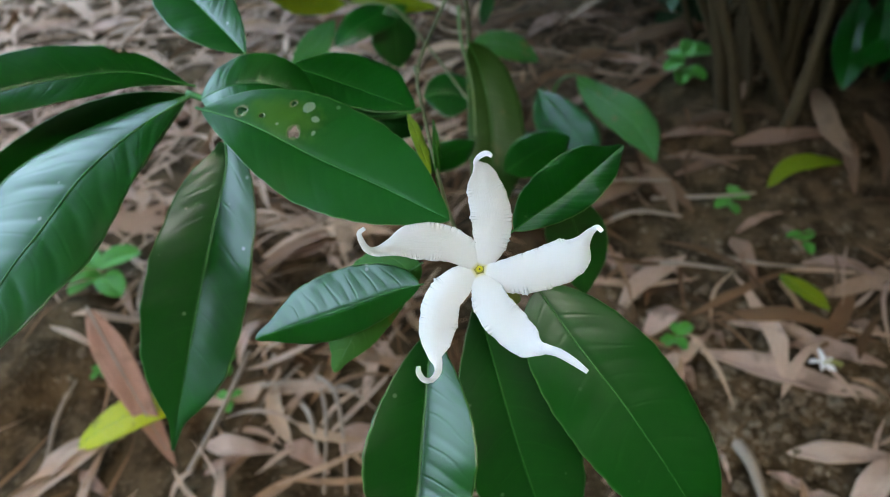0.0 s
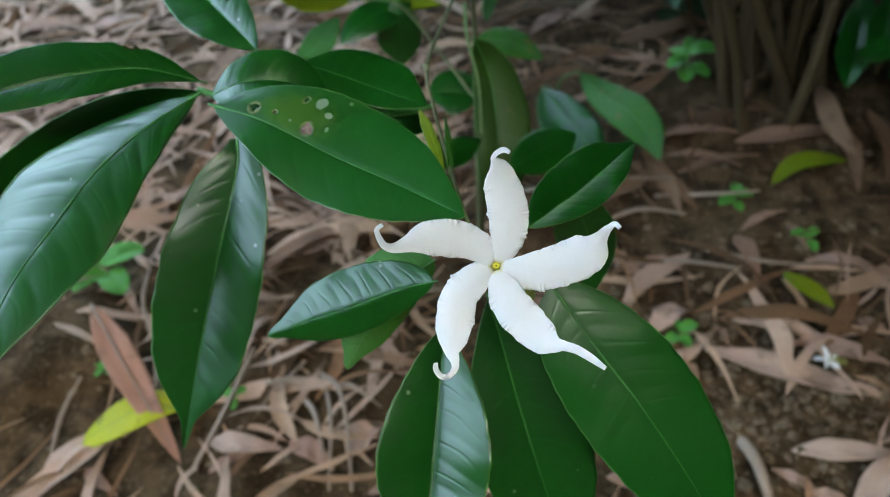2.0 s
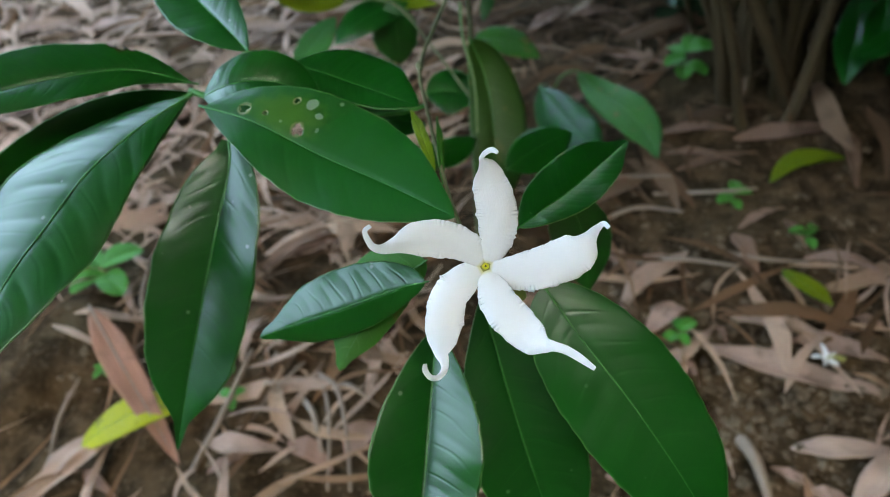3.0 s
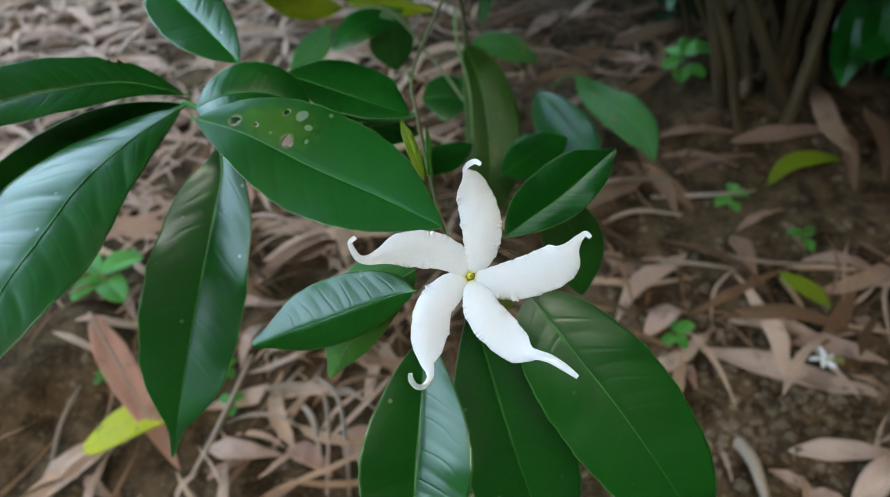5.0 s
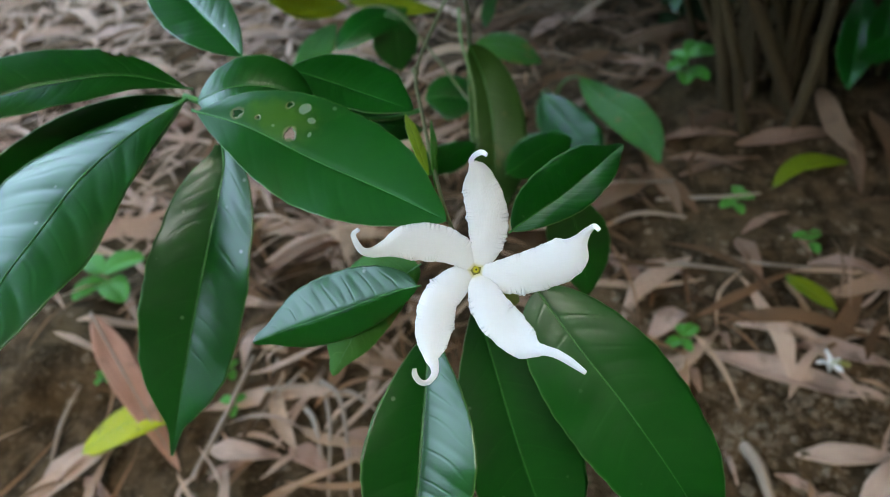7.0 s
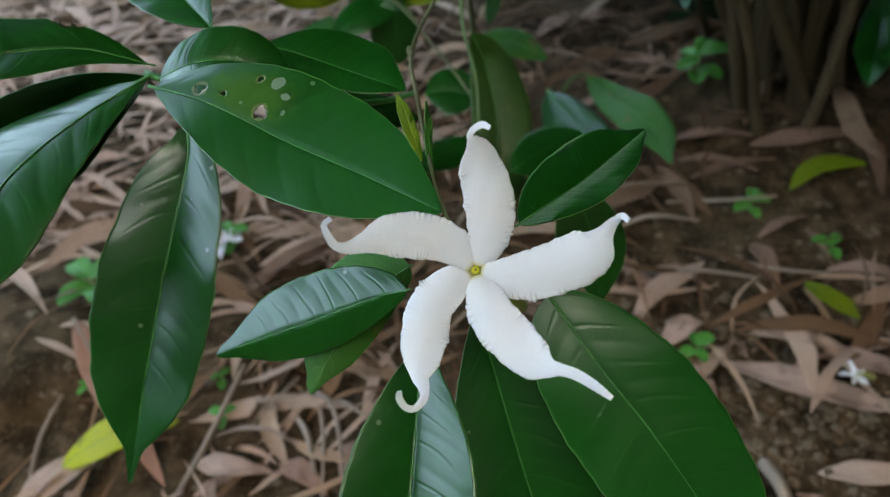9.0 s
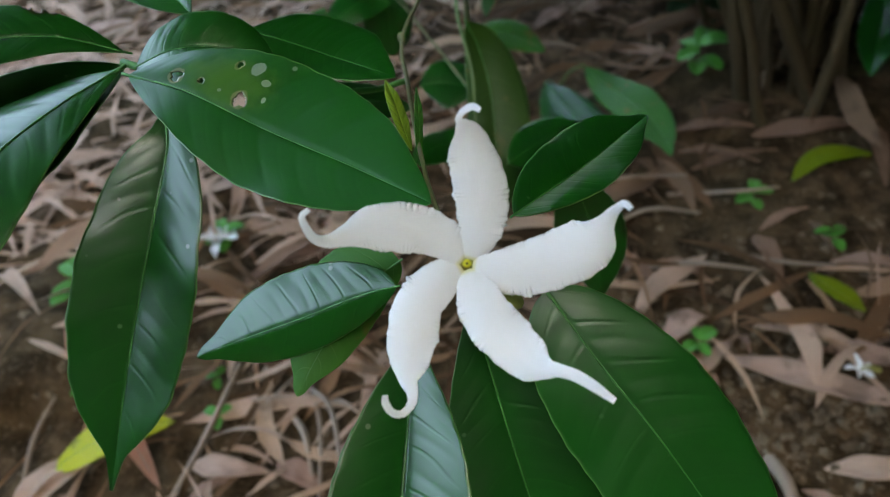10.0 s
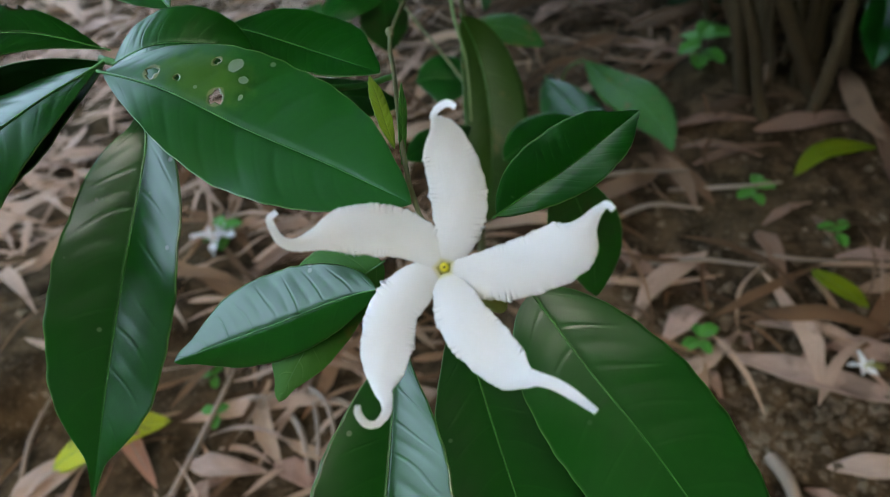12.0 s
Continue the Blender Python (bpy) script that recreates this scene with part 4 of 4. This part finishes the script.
leaf(ground_plant, [(0.1250, 0.5935, 0.0551), (0.1387, 0.5610, 0.0493), (0.1503, 0.5284, 0.0436), (0.1574, 0.4954, 0.0374)],
     (-0.0252, -0.0082, -0.0046), (0.0199, 0.0069, 0.0010), at=0.45, sharp=0.75)  # ground leaf
link("stem", tube("stem", [(0.15, 0.66, -0.005), (0.155, 0.64, 0.03), (0.1615, 0.6057, 0.0594)], [0.0016, 0.0014, 0.001], 7), stem_green, ground_plant)
link("stem", tube("stem", [(0.15, 0.66, -0.005), (0.138, 0.63, 0.030), (0.1250, 0.5935, 0.0551)], [0.0016, 0.0014, 0.001], 7), stem_green, ground_plant)


def fallen_flower(x, y, a, size, open_=True):
    """A small white flower that has dropped on the litter, with its green tube."""
    p = v3(*rest((x, y), 0.012))
    ob = thing("fallen_flower", "small wilted white flower dropped on the dry leaves", "flower", group="fallen flowers")
    for i in range(5):
        b = a + 2 * math.pi * i / 5
        d, e = v3(math.cos(b), math.sin(b), 0.35 + 0.5 * (i % 2)), v3(-math.sin(b), math.cos(b), 0.3 * (i % 3 - 1))
        n, h = 18, 4
        s = np.linspace(0, 1, n)
        c = p + d * (size * s)[:, None] + e * (0.25 * size * s * s)[:, None] + v3(0, 0, -0.35 * size) * (s * s)[:, None]
        w = 0.24 * size * np.sin(np.pi * np.clip(s * 0.93 + 0.05, 0, 1)) ** 0.7
        vs = np.linspace(-1, 1, 2 * h + 1)
        grid = np.stack([c + e * (w * v)[:, None] + v3(0, 0, 1) * (0.16 * size * v * v + 0.09 * size * np.sin(7 * s + 2 * i + 2 * v))[:, None] for v in vs], 1)
        uv = np.stack(np.broadcast_arrays(s[:, None] + 0.1, (vs[None, :] + 1) / 2), -1)
        link("petal", sheet("petal", grid, uv, 0.0003), petal_white, ob)
    d = v3(math.cos(a), math.sin(a), 0)
    link("tube", tube("tube", [p, p + d * size * 0.7 + v3(0, 0, 0.001), p + d * size * 1.7 - v3(0, 0, 0.006)], [0.0013, 0.0015, 0.0022], 8), tube_green, ob, "green flower tube")
    return ob


fallen_flower(0.270, 0.294, 0.12, 0.009)
fallen_flower(-0.1680, 0.492, 1.9, 0.019)
fallen_flower(-0.075, 0.70, 0.6, 0.011)

# ---- the clump of stems in the shade ----
clump = thing("shrub_clump", "dense clump of brown woody stems with dark leaves in shade", "shrub")
CX, CY = 0.365, 0.60


def clump_stem(p, q, r):
    """A woody stem from the ground at p towards q, high over the view."""
    rng = random.Random(int(p[0] * 1e5 + q[0] * 1e4))
    p, q = v3(*p), v3(*q)
    p[2] = hill(p[0], p[1]) - 0.02
    pts = [p + (q - p) * k + v3(rng.uniform(-1, 1), rng.uniform(-1, 1), 0) * 0.008 * (0.05 < k < 0.9) for k in (0, 0.08, 0.2, 0.4, 0.7, 1.0)]
    link("stem", tube("stem", pts, [r * 1.6, r * 1.1, r, r * 0.95, r * 0.8, r * 0.5], 9, 30), bark, clump)


clump_stem((0.3090, 0.5650, 0.0000), (0.1618, 0.5650, 0.4672), 0.0064)
clump_stem((0.3140, 0.5470, 0.0000), (0.1508, 0.5470, 0.4960), 0.0045)
clump_stem((0.3630, 0.5590, 0.0000), (0.1102, 0.5590, 0.4704), 0.0064)
clump_stem((0.3450, 0.5450, 0.0000), (0.3578, 0.5450, 0.3520), 0.0053)
clump_stem((0.3560, 0.5710, 0.0000), (0.2728, 0.5710, 0.4320), 0.0049)
clump_stem((0.3680, 0.6020, 0.0000), (0.3648, 0.6020, 0.3648), 0.0056)
clump_stem((0.3390, 0.6150, 0.0000), (0.2974, 0.6150, 0.3616), 0.0053)
clump_stem((0.3860, 0.6090, 0.0000), (0.3060, 0.6090, 0.3552), 0.0060)
clump_stem((0.3930, 0.5820, 0.0000), (0.3258, 0.5820, 0.3968), 0.0053)
clump_stem((0.3300, 0.6360, 0.0000), (0.3972, 0.6360, 0.3168), 0.0060)
clump_stem((0.3720, 0.6120, 0.0000), (0.2440, 0.6120, 0.3648), 0.0045)
clump_stem((0.3220, 0.6070, 0.0000), (0.1396, 0.6070, 0.4000), 0.0037)
clump_stem((0.4050, 0.6340, 0.0000), (0.4402, 0.6340, 0.2944), 0.0053)
clump_stem((0.3590, 0.6940, 0.0000), (0.4806, 0.6940, 0.2048), 0.0067)
clump_stem((0.3890, 0.6970, 0.0000), (0.5266, 0.6970, 0.1856), 0.0067)
clump_stem((0.3330, 0.6990, 0.0000), (0.3842, 0.6990, 0.2176), 0.0067)
rng = random.Random(17)
for i in range(26):
    x, y = rng.uniform(0.30, 0.47), rng.uniform(0.58, 0.76)
    clump_stem((x, y, 0.0), (x + rng.gauss(0.0, 0.06), y + rng.uniform(-0.03, 0.05), rng.uniform(0.3, 0.45)), rng.uniform(0.0022, 0.0048))
leaf(clump, [(0.4137, 0.6046, 0.1095), (0.4069, 0.5848, 0.0910), (0.3918, 0.5549, 0.0770), (0.3761, 0.5258, 0.0636)],
     (-0.0135, 0.0071, -0.0007), (0.0121, -0.0109, 0.0101), at=0.44, sharp=0.75)  # clump leaf
leaf(clump, [(0.4227, 0.5830, 0.1166), (0.4185, 0.5690, 0.1035), (0.4059, 0.5467, 0.0964), (0.3906, 0.5216, 0.0868)],
     (-0.0109, 0.0059, 0.0007), (0.0098, -0.0089, 0.0108), at=0.34, sharp=0.75)  # clump leaf
leaf(clump, [(0.4150, 0.5404, 0.1041), (0.4019, 0.5328, 0.0972), (0.3894, 0.5286, 0.0934), (0.3749, 0.5270, 0.0921)],
     (-0.0038, 0.0129, -0.0016), (0.0037, -0.0126, 0.0018), at=0.52, sharp=0.75)  # clump leaf
leaf(clump, [(0.3035, 0.7418, 0.0617), (0.2951, 0.7254, 0.0601), (0.2876, 0.7108, 0.0602), (0.2807, 0.6955, 0.0597)],
     (-0.0055, 0.0028, -0.0006), (0.0043, -0.0022, 0.0015), at=0.50, sharp=0.75)  # clump leaf
leaf(clump, [(0.1002, 0.7121, 0.1053), (0.0940, 0.7021, 0.0961), (0.0884, 0.6921, 0.0868), (0.0839, 0.6821, 0.0774)],
     (-0.0067, 0.0020, 0.0019), (0.0062, -0.0018, -0.0018), at=0.51, sharp=0.75)  # clump leaf


def clump_leaf(p, d, size, seed):
    side = unit(np.cross(d, v3(0.1, 0.2, 1)))
    drop = v3(0, 0, -0.25 * size)
    return leaf(clump, [p, p + d * size * 0.35, p + d * size * 0.7 + drop * 0.4, p + d * size + drop], side * size * 0.19 + v3(0, 0, 0.03 * size), -side * size * 0.19 + v3(0, 0, 0.03 * size), rib=False, quilt=0.6, seed=seed)


rng = random.Random(11)
for i in range(6):
    p = v3(0.47 + rng.uniform(-0.03, 0.05), 0.575 + rng.uniform(-0.04, 0.04), rng.uniform(0.03, 0.2))
    a = rng.uniform(3.4, 6.0)
    clump_leaf(p, v3(math.cos(a), math.sin(a), rng.uniform(-0.5, 0.1)), rng.uniform(0.05, 0.075), i)

# leaves added on the clump for shade, joined: roof over the view, skirts down to the ground beside and behind
SHADE_LEAVES = [(7000, CX + 0.40, CY + 0.22, 0.72, 0.72, False), (2500, 0.02, 0.74, 0.30, 0.26, False), (2000, 0.10, 0.52, 0.28, 0.15, False),
         (2000, 0.62, 0.34, 0.40, 0.21, False), (4000, 0.70, 0.33, 0.24, 0.13, True), (3000, 0.46, 0.86, 0.22, 0.08, True)]
roof_v, roof_f = [], []
rng = random.Random(21)
for x0, y0, rx, ry, skirt in (g[1:] for g in SHADE_LEAVES for _ in range(g[0])):
    a, r = rng.uniform(0, 6.28), math.sqrt(rng.random())
    p = v3(x0 + rx * r * math.cos(a), y0 + ry * r * math.sin(a), 0.0)
    # slit left open so that sky light reaches the leaf beside the flower
    if 69 < math.degrees(math.atan2(p[1] - 0.17, p[0] - 0.055)) < 85 and p[1] > 0.36:
        continue
    p[2] = rng.uniform(0.03, 0.75) if skirt else max(0.22, 0.60 - 0.52 * (p[1] - 0.04)) + 0.06 + 0.55 * rng.random() * (1.15 - r)
    b = rng.uniform(0, 6.28)
    d = unit(v3(math.cos(b), math.sin(b), rng.uniform(-0.7, 0.2)))
    e = unit(np.cross(d, v3(rng.uniform(-0.4, 0.4), rng.uniform(-0.4, 0.4), 1)))
    L = rng.uniform(0.06, 0.10)
    k = len(roof_v)
    up = np.cross(e, d)
    for s, w in ((0, 0.02), (0.3, 0.2), (0.65, 0.19), (1, 0.01)):
        q = p + d * L * s - v3(0, 0, 0.25 * L * s * s)
        roof_v += [tuple(q - e * w * L + up * 0.05 * L * (w > 0.1)), tuple(q), tuple(q + e * w * L + up * 0.05 * L * (w > 0.1))]
    for s in range(3):
        for j in range(2):
            t0 = k + 3 * s + j
            roof_f.append((t0, t0 + 1, t0 + 4, t0 + 3))
roof_mesh = bpy.data.meshes.new("shade_crown")
roof_mesh.from_pydata(roof_v, [], roof_f)
# darker green than the clump's leaves, to cut the light bounced underneath
tagged(link("shade_crown", roof_mesh, blocker_dark, clump, "added dark leaves that shade the ground, mostly above the view"), kind="stuff")

# ---- litter and soil crumbs ----
rng = random.Random(3)
heaps = {"dark": ([], [], []), "pale": ([], [], []), "dim": ([], [], [])}
made = 0
while made < LITTER:
    x, y = rng.uniform(-0.75, 0.85), 0.13 + 1.25 * rng.random() ** 0.85
    if made > 5500:
        x, y = rng.gauss(0.0, 0.9), rng.gauss(0.5, 0.8)
        if math.hypot(x, y - 0.3) > 2.0 or (-0.6 < x < 0.7 and 0.15 < y < 1.1):
            continue
    bare = math.exp(-(((x - 0.24) / 0.11) ** 2 + ((y - 0.26) / 0.06) ** 2)) + 0.6 * math.exp(-(((x - 0.24) / 0.12) ** 2 + ((y - 0.42) / 0.05) ** 2)) + 1.4 * math.exp(-(((x + 0.34) / 0.10) ** 2 + ((y - 0.38) / 0.08) ** 2)) + 0.62 * math.exp(-(((x + 0.10) / 0.22) ** 2 + ((y - 0.27) / 0.07) ** 2)) + 0.85 * math.exp(-(((x - 0.30) / 0.16) ** 2 + ((y - 0.46) / 0.07) ** 2)) + 0.9 * math.exp(-(((x - 0.40) / 0.20) ** 2 + ((y - 0.63) / 0.12) ** 2))
    if rng.random() < bare * 1.1:
        continue
    made += 1
    # pale litter at left and near, lightened further in place of light
    light_share = 0.9 / (1 + math.exp((x + 0.02) / 0.06)) / (1 + math.exp((0.42 - y) / 0.05)) + 0.4 / (1 + math.exp((y - 0.36) / 0.02))
    # litter towards the clump drawn darker: its shade is put into the colour
    shade_share = 1 / (1 + math.exp((0.40 - y) / 0.02)) / (1 + math.exp((0.09 - x) / 0.03))
    lv, lf, luv = heaps["dim" if rng.random() < shade_share else "pale" if rng.random() < light_share else "dark"]
    thin = rng.random() < 0.55
    L = rng.uniform(0.02, 0.12) * (0.9 if thin else 1)
    w = rng.uniform(0.0010, 0.0026) if thin else L * rng.uniform(0.03, 0.085)
    a = rng.gauss(0.1, 0.8) if rng.random() < 0.65 else rng.uniform(0, 6.28)
    d, e = v3(math.cos(a), math.sin(a), 0), v3(-math.sin(a), math.cos(a), 0)
    tilt, roll, bow, curl = rng.gauss(0, 0.10), rng.gauss(0, 0.35), rng.uniform(0.0, 0.12), rng.uniform(-0.4, 0.7)
    bend = rng.uniform(-0.15, 0.15)
    k = len(lv)
    up0 = rng.random() ** 2 * 0.012 + 0.003
    for i in range(8):
        s = i / 7
        wid = w * (min(1, s / 0.25) ** 0.6 if s else 0.08) * (min(1, (1 - s) / 0.5) ** 0.8 if s < 1 else 0.05)
        q = v3(x, y, 0) + d * L * (s - 0.5) + e * bend * L * math.sin(math.pi * s)
        z = hill(q[0], q[1]) + up0 + max(-0.4 * up0, tilt * L * (s - 0.5)) + bow * L * math.sin(math.pi * s)
        for j in (-1, 0, 1):
            lv.append((q[0] + e[0] * wid * j, q[1] + e[1] * wid * j, z + wid * (roll * j + curl * abs(j))))
            luv.append((s, (j + 1) / 2))
    for i in range(7):
        for j in range(2):
            t0 = k + 3 * i + j
            lf.append((t0, t0 + 3, t0 + 4, t0 + 1))
for heap, material, label in (("dark", dry_many, "carpet of dry brown bamboo leaves and straws"), ("pale", dry_pale, "carpet of pale straw-coloured dry bamboo leaves, lightened as if better lit"), ("dim", dry_shaded, "carpet of dry leaves under the clump, darkened as shade")):
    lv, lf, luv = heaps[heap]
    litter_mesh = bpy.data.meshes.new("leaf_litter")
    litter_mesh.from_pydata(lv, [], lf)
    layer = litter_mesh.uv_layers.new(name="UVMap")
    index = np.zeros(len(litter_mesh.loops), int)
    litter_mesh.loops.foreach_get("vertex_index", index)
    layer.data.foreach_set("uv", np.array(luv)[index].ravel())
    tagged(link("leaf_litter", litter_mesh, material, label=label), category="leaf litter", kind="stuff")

cv, cf = [], []
octa = [(1, 0, 0), (0, 1, 0), (-1, 0, 0), (0, -1, 0), (0, 0, 1), (0, 0, -1), (0.6, 0.6, 0.5), (-0.6, 0.6, 0.5), (-0.6, -0.6, 0.5), (0.6, -0.6, 0.5)]
tris = [(0, 6, 9), (0, 1, 6), (1, 7, 6), (1, 2, 7), (2, 8, 7), (2, 3, 8), (3, 9, 8), (3, 0, 9), (6, 7, 4), (7, 8, 4), (8, 9, 4), (9, 6, 4), (1, 0, 5), (2, 1, 5), (3, 2, 5), (0, 3, 5)]
for i in range(CRUMBS):
    x, y = rng.uniform(-0.5, 0.6), 0.13 + 0.75 * rng.random() ** 1.3
    if rng.random() < 0.5:
        x, y = rng.gauss(0.25, 0.10), rng.gauss(0.28, 0.07)
    r = 0.0008 + 0.0040 * rng.random() ** 3
    z = hill(x, y) + r * 0.3
    k = len(cv)
    for p in octa:
        j = [rng.uniform(0.45, 1.4) for _ in range(3)]
        cv.append((x + p[0] * r * j[0], y + p[1] * r * j[1], z + p[2] * r * 0.8 * j[2]))
    cf += [(a + k, b + k, c + k) for a, b, c in tris]
crumb_mesh = bpy.data.meshes.new("soil_crumbs")
crumb_mesh.from_pydata(cv, [], cf)
tagged(link("soil_crumbs", crumb_mesh, soil_dry, label="loose crumbs and clods of brown soil", smooth=False), category="soil crumbs", kind="stuff")
